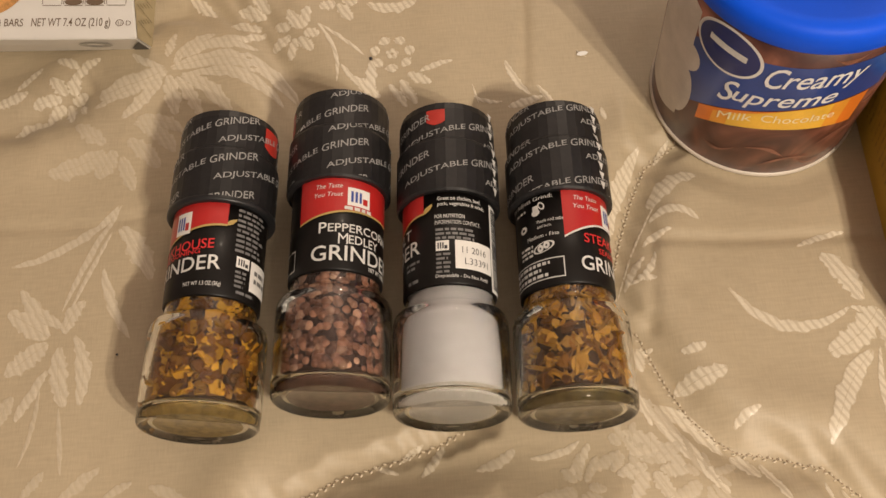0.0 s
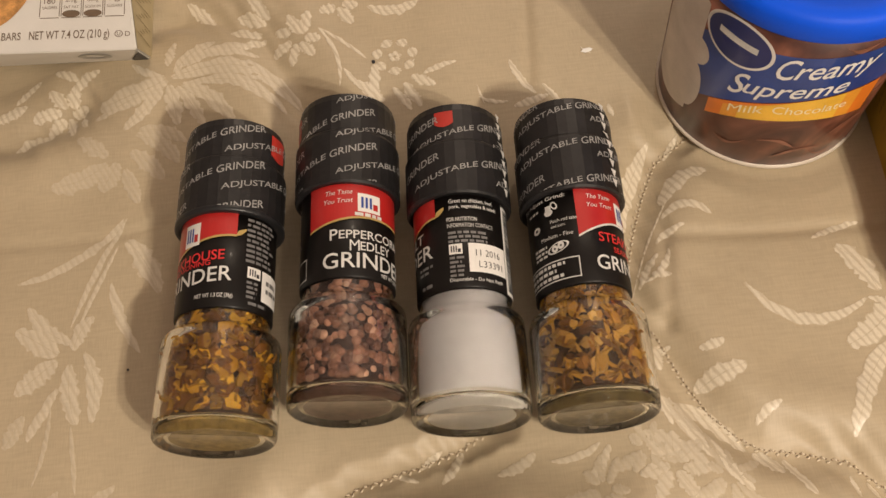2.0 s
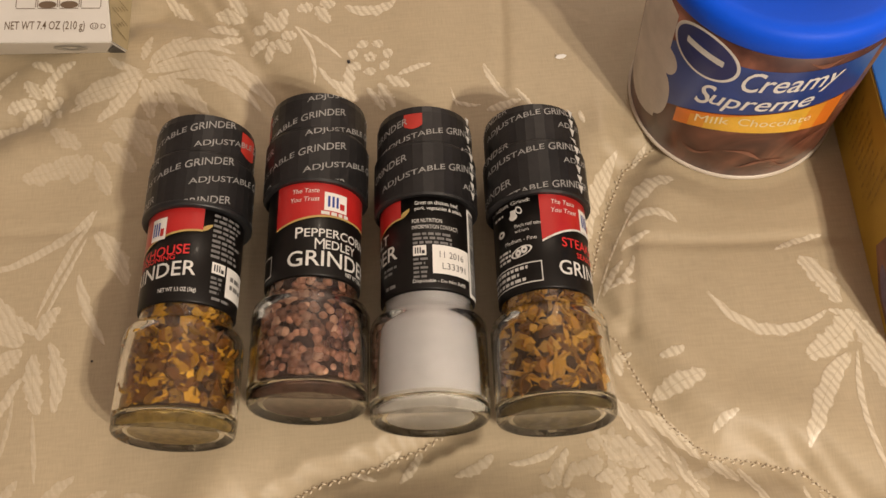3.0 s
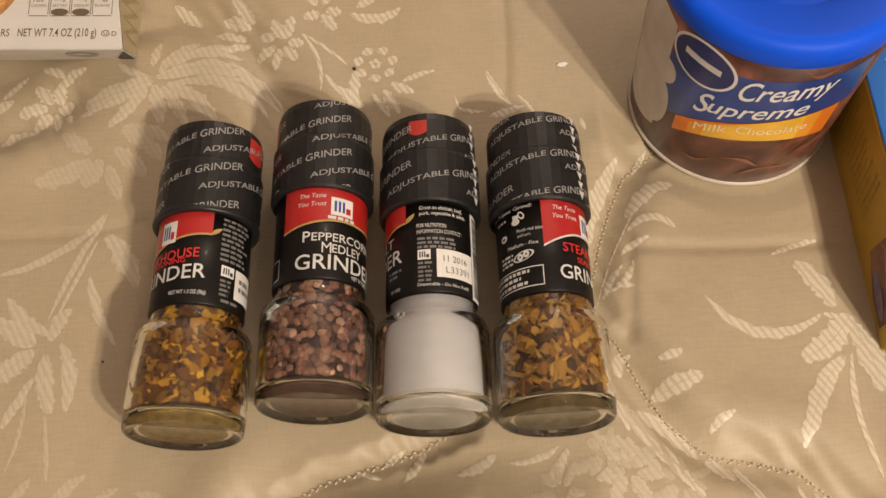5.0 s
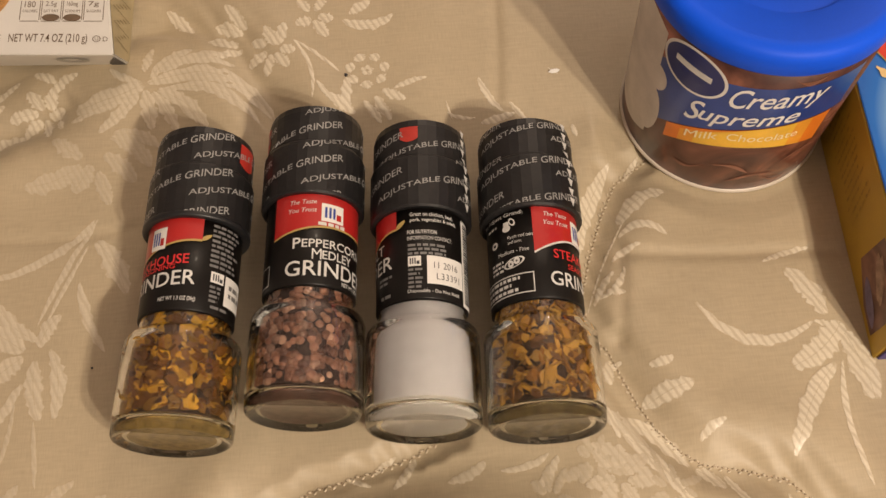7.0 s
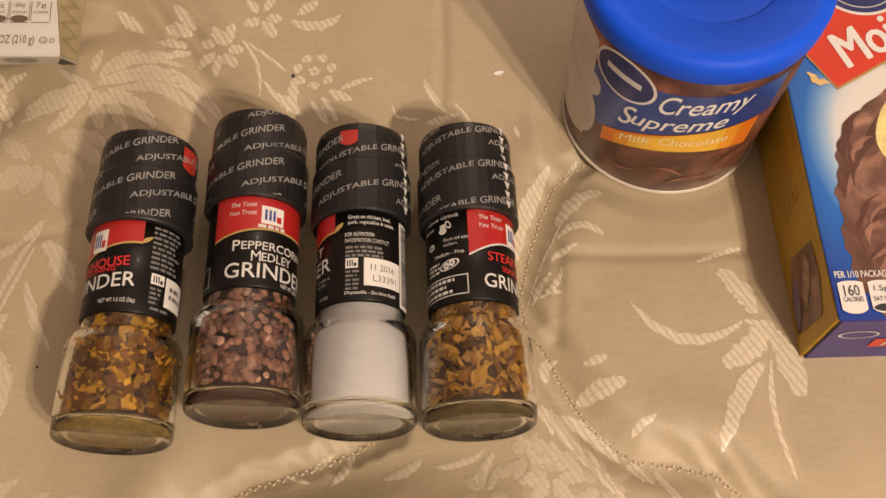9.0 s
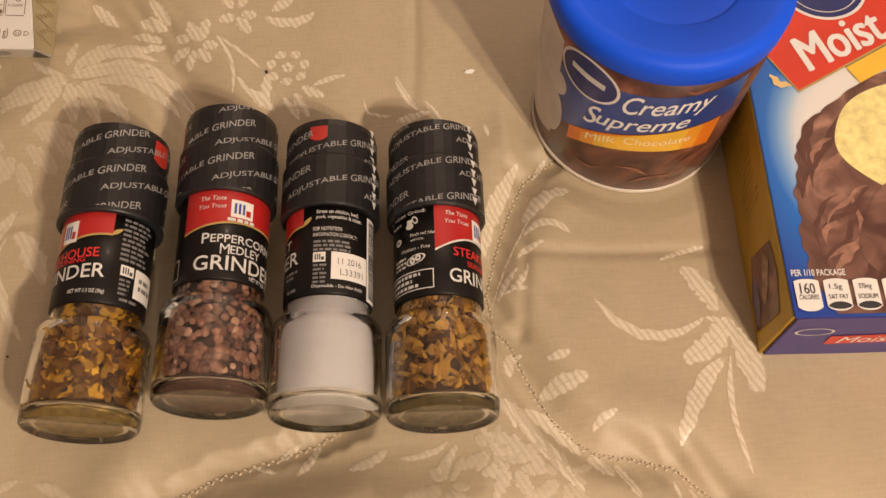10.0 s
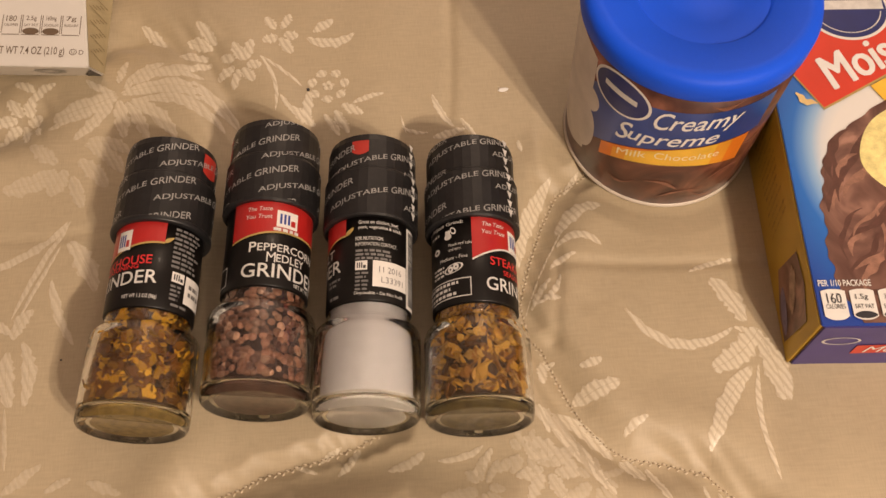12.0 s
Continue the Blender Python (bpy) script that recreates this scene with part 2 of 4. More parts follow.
def sky_print(name):
    """The carton's front: blue that fades to white behind the cake."""
    m = bpy.data.materials.new(name)
    tree, b = nodes_of(m)
    coord = tree.nodes.new("ShaderNodeTexCoord")
    parts = tree.nodes.new("ShaderNodeSeparateXYZ")
    tree.links.new(coord.outputs["Object"], parts.inputs["Vector"])
    ball = tree.nodes.new("ShaderNodeVectorMath")
    ball.operation = "DISTANCE"
    shrink = tree.nodes.new("ShaderNodeMapping")
    shrink.inputs["Scale"].default_value = (1.0, 0.8, 0.0)
    tree.links.new(coord.outputs["Object"], shrink.inputs["Vector"])
    tree.links.new(shrink.outputs["Vector"], ball.inputs[0])
    ball.inputs[1].default_value = (0.045, 0.056, 0.0)
    ramp = tree.nodes.new("ShaderNodeValToRGB")
    r = ramp.color_ramp
    r.elements[0].position, r.elements[0].color = 0.030, (0.72, 0.70, 0.66, 1)
    r.elements[1].position, r.elements[1].color = 0.042, (0.012, 0.145, 0.52, 1)
    e = r.elements.new(0.036)
    e.color = (0.22, 0.42, 0.66, 1)
    e = r.elements.new(0.062)
    e.color = (0.012, 0.05, 0.30, 1)
    tree.links.new(ball.outputs["Value"], ramp.inputs["Fac"])
    tree.links.new(ramp.outputs["Color"], b.inputs["Base Color"])
    b.inputs["Roughness"].default_value = 0.35
    return m


BOXBLUE = sky_print("carton_blue")


# ---- building helpers ----
def mesh_object(name, bm, mat, parent=None):
    me = bpy.data.meshes.new(name)
    bm.to_mesh(me)
    bm.free()
    me.materials.append(mat)
    ob = new(name, me)
    ob.parent = parent
    return ob


def part(name, bm, mat, parent, label=""):
    return tagged(mesh_object(name, bm, mat, parent), label)


def thing(name, m, label, category, group=""):
    ob = new(name)
    ob.matrix_world = m
    return tagged(ob, label, category, group)


def lathe(profile, n=72, axis="y"):
    """A turned shape: (radius, along) pairs round the axis; a radius of 0 closes an end."""
    bm = bmesh.new()
    rings = []
    for r, s in profile:
        if r < 1e-6:
            rings.append([bm.verts.new((0, s, 0) if axis == "y" else (0, 0, s))])
            continue
        ring = []
        for k in range(n):
            a = 2 * math.pi * k / n
            ring.append(bm.verts.new((r * math.sin(a), s, r * math.cos(a)) if axis == "y" else (r * math.cos(a), r * math.sin(a), s)))
        rings.append(ring)
    for a, b in zip(rings, rings[1:]):
        for k in range(n):
            q = [a[k % len(a)], a[(k + 1) % len(a)], b[(k + 1) % len(b)], b[k % len(b)]]
            q = list(dict.fromkeys(q))
            bm.faces.new(q)
    for f in bm.faces:
        f.smooth = True
    bmesh.ops.recalc_face_normals(bm, faces=bm.faces)
    return bm


def block(x0, x1, y0, y1, z0, z1, bevel=0.0):
    bm = bmesh.new()
    bmesh.ops.create_cube(bm, size=1, matrix=Matrix.Translation(((x0 + x1) / 2, (y0 + y1) / 2, (z0 + z1) / 2)) @ Matrix.Diagonal((x1 - x0, y1 - y0, z1 - z0, 1)))
    if bevel:
        bmesh.ops.bevel(bm, geom=bm.edges[:], offset=bevel, segments=2, affect="EDGES")
    return bm


def letters(text, width, height, bold=0.0, slant=0.0):
    """The text as a flat mesh from (0, 0) to (width, height): its corners and faces."""
    curve = bpy.data.curves.new("letters", "FONT")
    curve.body, curve.offset, curve.shear, curve.resolution_u = text, 0.0 if "M" in text else bold, slant, 3
    ob = bpy.data.objects.new("letters", curve)
    me = bpy.data.meshes.new_from_object(ob)
    pts = [v.co.copy() for v in me.vertices]
    faces = [tuple(p.vertices) for p in me.polygons]
    bpy.data.objects.remove(ob)
    bpy.data.curves.remove(curve)
    bpy.data.meshes.remove(me)
    x0, x1 = min(p.x for p in pts), max(p.x for p in pts)
    y0, y1 = min(p.y for p in pts), max(p.y for p in pts)
    return [((p.x - x0) / (x1 - x0) * width, (p.y - y0) / (y1 - y0) * height) for p in pts], faces


def laid(shapes, place):
    """Flat shapes, each (corners, faces), laid on a surface by place(u, v)."""
    bm = bmesh.new()
    for pts, faces in shapes:
        vs = [bm.verts.new(place(u, v)) for u, v in pts]
        for f in faces:
            if len(set(f)) > 2:
                try:
                    bm.faces.new([vs[k] for k in f])
                except ValueError:
                    pass
    bmesh.ops.remove_doubles(bm, verts=bm.verts, dist=1e-7)
    bmesh.ops.recalc_face_normals(bm, faces=bm.faces)
    return bm


def sheet(u0, u1, low, high, n=24, k=4):
    """A patch between two curves low(u) and high(u)."""
    low = low if callable(low) else (lambda u, c=low: c)
    high = high if callable(high) else (lambda u, c=high: c)
    pts, faces = [], []
    for i in range(n + 1):
        u = u0 + (u1 - u0) * i / n
        for j in range(k + 1):
            pts.append((u, low(u) + (high(u) - low(u)) * j / k))
    for i in range(n):
        for j in range(k):
            a = i * (k + 1) + j
            faces.append((a, a + k + 1, a + k + 2, a + 1))
    return pts, faces


def disc(cu, cv, ru, rv, n=40, turn=0.0, inner=0.0):
    pts, faces = [], []
    for k in range(n):
        a = 2 * math.pi * k / n
        for q in (inner, (1 + inner) / 2, 1.0):
            x, y = ru * q * math.cos(a), rv * q * math.sin(a)
            pts.append((cu + x * math.cos(turn) - y * math.sin(turn), cv + x * math.sin(turn) + y * math.cos(turn)))
    for k in range(n):
        for j in range(2):
            a, b = 3 * k + j, 3 * ((k + 1) % n) + j
            faces.append((a, b, b + 1, a + 1))
    return pts, faces


def shifted(shape, du, dv, slope=0.0):
    pts, faces = shape
    return [(u + du, v + dv + slope * u) for u, v in pts], faces


def bars(u0, u1, v_top, pitch, thick, count, rnd):
    """Lines of writing too small to read."""
    out = []
    for k in range(count):
        end = u1 - (u1 - u0) * rnd.uniform(0.0, 0.35)
        u = u0
        while u < end - 1e-6:
            w = min(end - u, rnd.uniform(0.0012, 0.0034))
            out.append(sheet(u, u + w, v_top - k * pitch - thick, v_top - k * pitch, 2, 1))
            u += w + 0.0006
    return out


# ---- the room, closed round the bed ----
tagged(mesh_object("floor", block(-2.2, 2.2, -2.2, 2.2, -0.62, -0.55), FLOORING), kind="structure")
tagged(mesh_object("ceiling", block(-2.2, 2.2, -2.2, 2.2, 1.85, 1.95), CEILING), kind="structure")
for side, q in (("wall_west", (-2.3, -2.2, -2.2, 2.2)), ("wall_east", (2.2, 2.3, -2.2, 2.2)), ("wall_south", (-2.2, 2.2, -2.3, -2.2)), ("wall_north", (-2.2, 2.2, 2.2, 2.3))):
    tagged(mesh_object(side, block(*q, -0.62, 1.9), PLASTER), kind="structure")

# ---- the quilted bedspread ----
SEAM_A = [(108, 223), (91, 211), (83, 196), (76, 179), (70, 160), (72, 145), (77, 139), (81, 128), (85, 117), (90, 107), (98, 98), (105, 93), (122, 89), (134, 85), (139, 80), (148, 71)]
SEAM_B = [(-59, 85), (-47, 89), (-35, 94), (-23, 97), (-11, 100), (1, 104), (16, 112)]
SEAM_C = [(-189, 250), (-175, 252), (-166, 253), (-159, 257), (-150, 259), (-143, 267)]
SEAM_D = [(-113, 309), (-99, 312), (-79, 306), (-66, 298), (-59, 277), (-52, 265), (-48, 257), (-43, 248)]
CREASES = [[(52, 330), (50, 284), (47, 255)], [(89, 176), (121, 174), (175, 172)], [(88, 181), (86, 162), (83, 142)], [(-190, 205), (-130, 203), (-105, 206)]]


def distance_to(line, x, y):
    best = np.full(np.shape(x), 9.0)
    for (x0, y0), (x1, y1) in zip(line, line[1:]):
        x0, y0, x1, y1 = x0 / 1000, y0 / 1000, x1 / 1000, y1 / 1000
        dx, dy = x1 - x0, y1 - y0
        k = np.clip(((x - x0) * dx + (y - y0) * dy) / (dx * dx + dy * dy), 0, 1)
        best = np.minimum(best, np.hypot(x - x0 - k * dx, y - y0 - k * dy))
    return best


def height(x, y):
    """The quilt's surface: puffed between the seams, dented along them."""
    x, y = np.asarray(x, float), np.asarray(y, float)
    h = 0.0008 * np.sin(31 * x + 1.2) * np.sin(27 * y) + 0.0004 * np.sin(95 * x + 40 * y) * np.sin(70 * y - 60 * x)
    for line, deep, wide in ((SEAM_A, 0.0054, 0.0088), (SEAM_B, 0.0050, 0.0088), (SEAM_C, 0.004, 0.007), (SEAM_D, 0.0022, 0.007)):
        d = distance_to(line, x, y)
        h = h + 0.0006 * np.sin(2 * np.pi * (0.8 * x + 0.6 * y) / 0.0105 + 40 * y + 3 * np.sin(90 * x)) * np.exp(-((d / 0.014) ** 2))
        h = h - deep * np.exp(-((d / wide) ** 2)) + 0.0027 * np.exp(-(((d - 0.018) / 0.012) ** 2))
    for line in CREASES:
        h = h - 0.0011 * np.exp(-((distance_to(line, x, y) / 0.0026) ** 2))
    # Added swell by the jar feet and dip far left, shaped to shade the cloth.
    swell = np.clip((0.106 - y) / 0.03, 0, 1)
    h = h + 0.012 * np.exp(-(((x - 0.010) / 0.055) ** 2)) * swell * swell * (3 - 2 * swell) * np.clip((y + 0.01) / 0.07, 0, 1) - 0.004 * np.clip((y - 0.245 - 0.4 * (x + 0.19)) / 0.03, 0, 1) * np.clip((-0.07 - x) / 0.03, 0, 1) * np.clip((0.42 - y) / 0.06, 0, 1) * np.clip((x + 0.36) / 0.08, 0, 1)
    pressed = np.clip((1.15 - np.maximum(abs(x - 0.008) / 0.066, abs(y - 0.165) / 0.075)) / 0.3, 0, 1)
    h = h * (1 - pressed) + np.minimum(h, 0.0) * pressed
    under_tub = np.clip((0.056 - np.hypot(x - 0.1407, y - 0.2425)) / 0.010, 0, 1)
    h = h * (1 - under_tub) + np.minimum(h, -0.001) * under_tub
    u, v = (x + 0.0745) / 0.020, (y - 0.165) / 0.055
    return h + 0.0048 * np.exp(-u * u - v * v)


xs = np.concatenate([[-1.0], np.linspace(-0.99, -0.225, 20), np.arange(-0.22, 0.2201, 0.0013), np.linspace(0.225, 0.99, 20), [1.0]])
ys = np.concatenate([[-0.9], np.linspace(-0.89, 0.04, 22), np.arange(0.045, 0.3601, 0.0013), np.linspace(0.37, 1.09, 18), [1.1]])
gx, gy = np.meshgrid(xs, ys)
gz = height(gx, gy)
gz[0, :] = gz[-1, :] = gz[:, 0] = gz[:, -1] = -0.55
nx, ny = len(xs), len(ys)
quads = [(j * nx + i, j * nx + i + 1, (j + 1) * nx + i + 1, (j + 1) * nx + i) for j in range(ny - 1) for i in range(nx - 1)]
cloth = bpy.data.meshes.new("cover")
cloth.from_pydata(np.stack([gx, gy, gz], -1).reshape(-1, 3).tolist(), [], quads)
cloth.materials.append(FABRIC)
cloth.polygons.foreach_set("use_smooth", [True] * len(quads))
BEDSPREAD = thing("bedspread", pose(0, 0, 0), "beige satin damask quilted bedspread with woven ivory flowers", "bedspread")
cover = new("cover", cloth)
cover.parent = BEDSPREAD


def leaf(bm, x0, y0, x1, y1, bend, wide, rnd, blunt=0.6, lift=0.0005):
    """A woven leaf on the quilt from one end to the other, in millimetres; a broad one is parted along its midrib."""
    a, b = Vector((x0, y0)) / 1000, Vector((x1, y1)) / 1000
    d = b - a
    side = Vector((-d.y, d.x))
    n = 16
    wide = wide * (0.92 if wide > 6 else 1.08)
    cols = (-1.0, -0.66, -0.14, 0.0, 0.14, 0.66, 1.0) if wide > 6 else (-1.0, -0.5, 0.5, 1.0)
    blunt = 0.42 if wide > 11 else blunt
    skew = rnd.uniform(-0.25, 0.25)
    edge = [[rnd.uniform(0.66, 1.16) for _ in range(n + 1)] for _ in range(2)]
    weave = bm.verts.layers.float.get("weave") or bm.verts.layers.float.new("weave")
    rows = []
    for i in range(n + 1):
        t = i / n
        c = a + d * t + side * (bend * 4 * t * (1 - t))
        tan = (d + side * (bend * 4 * (1 - 2 * t))).normalized()
        nor = Vector((-tan.y, tan.x))
        w = wide / 2000 * max(0.03, math.sin(math.pi * min(1, 0.03 + t * 0.95)) ** blunt)
        row = []
        for j, q in enumerate(cols):
            p = c + nor * (w * (q + skew * (0 if abs(q) == 1 else 0.3)) * edge[0 if q < 0 else 1][i])
            rim = i in (0, n) or abs(q) == 1
            v = bm.verts.new((p.x, p.y, float(height(p.x, p.y)) + (0.00008 if rim else lift)))
            v[weave] = 0.0 if rim else (0.15 if q == 0 else 1.0)
            row.append(v)
        rows.append(row)
    for p, q in zip(rows, rows[1:]):
        for j in range(len(cols) - 1):
            bm.faces.new((p[j], q[j], q[j + 1], p[j + 1])).smooth = True


def bloom(cx, cy, size, count, wide, turn, hole=0.2, uneven=0.0):
    """Petals round a centre."""
    out = []
    for k in range(count):
        a = math.radians(turn + 360 * k / count)
        tip = size * (1 + uneven * math.sin(2.6 * k + cx))
        a2 = a + 0.6 * uneven * math.cos(4.1 * k + cy)
        out.append((cx + hole * size * math.cos(a), cy + hole * size * math.sin(a), cx + tip * math.cos(a2), cy + tip * math.sin(a2), 0.4 * uneven * math.sin(3.3 * k), wide * (1 + 0.6 * uneven * math.sin(5.2 * k))))
    return out


SPRIG_BOX = [(113, 154, 156, 143, -0.26, 5), (150, 165, 161, 145, 0.08, 11), (166, 142, 144, 126, 0.08, 12), (142, 169, 162, 174, 0.03, 3), (160, 126, 137, 93, -0.06, 9), (163, 127, 161, 80, -0.06, 3), (166, 138, 171, 111, 0.05, 12), (156, 143, 167, 139, 0, 3)]
GREAT_BLOOM = [(-106, 277, -134, 264, 0.04, 12.6), (-107, 273, -135, 258, -0.02, 6.7), (-108, 272, -123, 252, 0.03, 7.1), (-105, 274, -101, 253, 0, 8.2), (-102, 273, -90, 251, 0.05, 7.2), (-100, 274, -77, 250, 0.1, 8.6), (-105, 277, -49, 254, 0.21, 10.2), (-98, 274, -55, 251, 0.16, 7.3), (-103, 279, -85, 293, 0.1, 6.7), (-106, 283, -103, 296, 0, 4.5), (-98, 282, -68, 290, 0.08, 6.3), (-107, 278, -121, 286, 0.1, 4.1), (-87, 285, -66, 283, 0.1, 4.0)]
LEFT_SPRAY = [(-170, 271, -161, 284, 0, 4.2), (-155, 288, -144, 281, 0, 6.3), (-145, 276, -135, 285, 0.1, 6.4), (-170, 250, -153, 255, 0.05, 5.4), (-149, 268, -156, 277, 0, 7.1), (-147, 269, -145, 279, 0, 5.8), (-147, 266, -140, 268, 0, 8.5), (-148, 264, -144, 253, 0, 6.1), (-150, 264, -156, 255, 0, 7.1), (-151, 267, -163, 263, 0, 6.7), (-178, 263, -165, 270, 0, 5.8), (-142, 263, -139, 256, 0, 3.2)]
UNDER_BLOOM = [(-129, 237, -152, 228, 0.1, 11.2), (-129, 240, -142, 250, 0, 8.5), (-125, 237, -131, 224, 0, 10.6), (-120, 242, -106, 227, 0.05, 10.0), (-118, 250, -100, 234, 0.1, 8.9), (-117, 252, -97, 244, 0.1, 8.2), (-122, 234, -116, 217, 0, 7.6)]
PEONY = [(-48, 291, -53, 303, 0, 6.7), (-47, 291, -44, 304, 0, 5.8), (-46, 289, -39, 288, 0, 7.1), (-48, 287, -42, 279, 0, 6.4), (-50, 287, -52, 276, 0, 6.3), (-52, 289, -60, 283, 0, 7.2), (-52, 292, -59, 296, 0, 6.3), (-32, 306, -39, 303, 0, 7.3), (-31, 305, -25, 295, 0, 7.2), (-29, 307, -22, 305, 0, 7.1), (-33, 310, -38, 318, 0, 6.4), (-30, 310, -26, 319, 0, 6.4)]
TOP_STEMS = [(-40, 294, -20, 275, 0.03, 2.2), (-40, 294, -32, 261, 0.1, 2.2), (-18, 304, 5, 305, -0.2, 7.0), (-15, 307, -5, 314, 0, 5.4), (-61, 303, -71, 317, 0, 6.4), (-63, 301, -76, 308, 0, 7.3), (-65, 296, -79, 299, 0, 7.0), (-63, 293, -74, 288, 0, 6.1), (-86, 306, -99, 320, 0, 6.7)]
RING_LEAVES = [(-17, 272, -20, 253, 0.05, 6.3), (-25, 263, -14, 252, 0, 5.8), (-5, 261, 1, 248, 0, 5.0), (-2, 264, 8, 258, 0, 5.4), (3, 264, 18, 269, 0.05, 3.2), (-10, 259, -3, 247, 0, 4.2), (-30, 270, -22, 257, 0, 2.8), (40, 267, 49, 248, -0.06, 3.6), (25, 250, 37, 246, -0.1, 2.0), (25, 256, 27, 246, 0, 1.0), (52, 253, 60, 240, 0, 2.8), (39, 243, 54, 247, 0, 4.1), (77, 239, 78, 232, 0, 2.2), (71, 270, 75, 266, -0.1, 1.0)]
SPRIG_LEFT = [(-162, 187, -121, 211, -0.11, 4.5), (-120, 211, -140, 166, -0.02, 2.8), (-123, 199, -138, 163, 0, 2.2), (-120, 201, -106, 176, 0.06, 10.3), (-125, 183, -113, 153, -0.05, 4.5), (-138, 157, -131, 170, 0.1, 7.2), (-144, 156, -161, 168, 0, 11.2), (-144, 154, -159, 142, 0, 10.6), (-139, 152, -135, 128, -0.05, 9.0), (-134, 156, -130, 128, 0.1, 7.0), (-139, 160, -157, 177, 0.08, 7.1), (-143, 143, -153, 124, 0, 5.0)]
LEFT_TRAILS = [(-145, 136, -150, 107, 0.05, 2.0), (-137, 128, -134, 103, 0, 2.2), (-134, 94, -120, 105, 0, 5.0), (-147, 96, -140, 105, 0, 4.2), (-118, 94, -108, 99, 0, 3.6), (-155, 134, -161, 122, 0, 7.2), (-102, 97, -88, 91, 0, 4.1)]
SEAM_LEAVES = [(71, 177, 90, 219, 0.06, 8.1), (89, 190, 110, 203, 0.16, 8.5), (88, 184, 107, 183, 0.27, 4.1), (84, 174, 96, 180, 0.08, 3.2), (75, 157, 84, 170, 0.05, 3.2), (77, 159, 88, 171, -0.15, 2.8), (80, 162, 87, 160, 0, 3.2), (72, 154, 97, 199, 0.04, 1.0), (91, 131, 100, 133, -0.1, 4.1), (87, 116, 106, 123, 0.02, 9.5), (74, 131, 82, 134, 0, 3.0), (77, 135, 76, 125, 0, 5.0), (73, 116, 76, 104, 0, 3.2), (95, 212, 103, 223, 0, 2.8)]
LOW_LEAVES = [(80, 112, 100, 93, 0.05, 7.1), (77, 106, 95, 84, 0.03, 5.7), (87, 93, 98, 78, 0.04, 5.0), (102, 92, 111, 84, 0.05, 5.7), (112, 89, 119, 75, 0, 3.6), (133, 81, 134, 73, 0, 2.0), (138, 78, 141, 72, 0, 2.2), (105, 101, 115, 108, 0.1, 3.6), (-13, 99, -5, 105, 0, 2.8), (-23, 98, -14, 94, 0, 2.2), (2, 104, -6, 92, 0.05, 3.6)]
LOW_BLOOMS = [(73, 92, 66, 101, 0, 7.2), (74, 93, 75, 102, 0, 6.0), (75, 91, 85, 98, 0, 5.8), (76, 89, 85, 87, 0, 6.3), (74, 88, 79, 78, 0, 6.7), (72, 88, 65, 78, 0, 6.4), (72, 90, 61, 88, 0, 6.0), (67, 117, 86, 100, 0.05, 7.1), (65, 103, 78, 95, 0.05, 5.0), (75, 99, 85, 86, 0.05, 5.0), (50, 101, 32, 96, 0.1, 3.2), (53, 100, 43, 87, 0.05, 4.2), (27, 100, 13, 93, 0.1, 4.5)]
LOW_FANS = bloom(66, 97, 12, 8, 4.2, 12, 0.2, 0.35) + bloom(91, 84, 13, 9, 4.0, 30, 0.2, 0.35) + bloom(48, 84, 12, 8, 4.4, 0, 0.2, 0.35)
RING = bloom(-8, 275, 10.0, 7, 5.6, 10, 0.55) + bloom(-8, 275, 3.0, 5, 2.5, 10, 0.2)
# GREAT_BLOOM takes the dimmer motif: the weaker light there is put into its colour.
for k, (rows, mat) in enumerate(((SPRIG_BOX, MOTIF), (GREAT_BLOOM, SOFT_MOTIF), (LEFT_SPRAY, MOTIF), (UNDER_BLOOM, FAINT), (PEONY, MOTIF), (TOP_STEMS, MOTIF), (RING_LEAVES, MOTIF), (SPRIG_LEFT, SOFT_MOTIF), (LEFT_TRAILS, FAINT), (SEAM_LEAVES, MOTIF), (LOW_LEAVES, MOTIF), (LOW_BLOOMS, SOFT_MOTIF), (LOW_FANS, FAINT), (RING, MOTIF))):
    rnd = random.Random(40 + k)
    for n, row in enumerate(rows):
        bm = bmesh.new()
        leaf(bm, *row, rnd, lift=0.00016 + 0.000015 * (n % 7))
        bm.normal_update()
        for f in bm.faces:
            if f.normal.z < 0:
                f.normal_flip()
        part("woven_leaf", bm, mat, BEDSPREAD)


def stitching(line, rnd, notch):
    """Picot stitches on alternate sides of a seam, or brown beads for the shade between them."""
    bm = bmesh.new()
    flip = 1
    for (x0, y0), (x1, y1) in zip(line, line[1:]):
        a, b = Vector((x0, y0, 0)) / 1000, Vector((x1, y1, 0)) / 1000
        count = max(1, round((b - a).length / 0.0017))
        for k in range(count):
            p = a.lerp(b, (k + (0.0 if notch else rnd.uniform(0.4, 0.6))) / count)
            side = Vector((-(b - a).y, (b - a).x, 0)).normalized() * (0.0004 if notch else 0.0006 * flip)
            flip = -flip
            p = p + side
            ang = math.atan2((b - a).y, (b - a).x) + flip * 0.6
            size = (0.0005, 0.00028, 0.0003, 1) if notch else (0.0008, 0.0004, 0.0003, 1)
            m = Matrix.Translation((p.x, p.y, float(height(p.x, p.y)) + (0.0002 if notch else 0.0004))) @ Matrix.Rotation(ang, 4, "Z") @ Matrix.Diagonal(size)
            bmesh.ops.create_icosphere(bm, subdivisions=1, radius=1, matrix=m)
    return bm


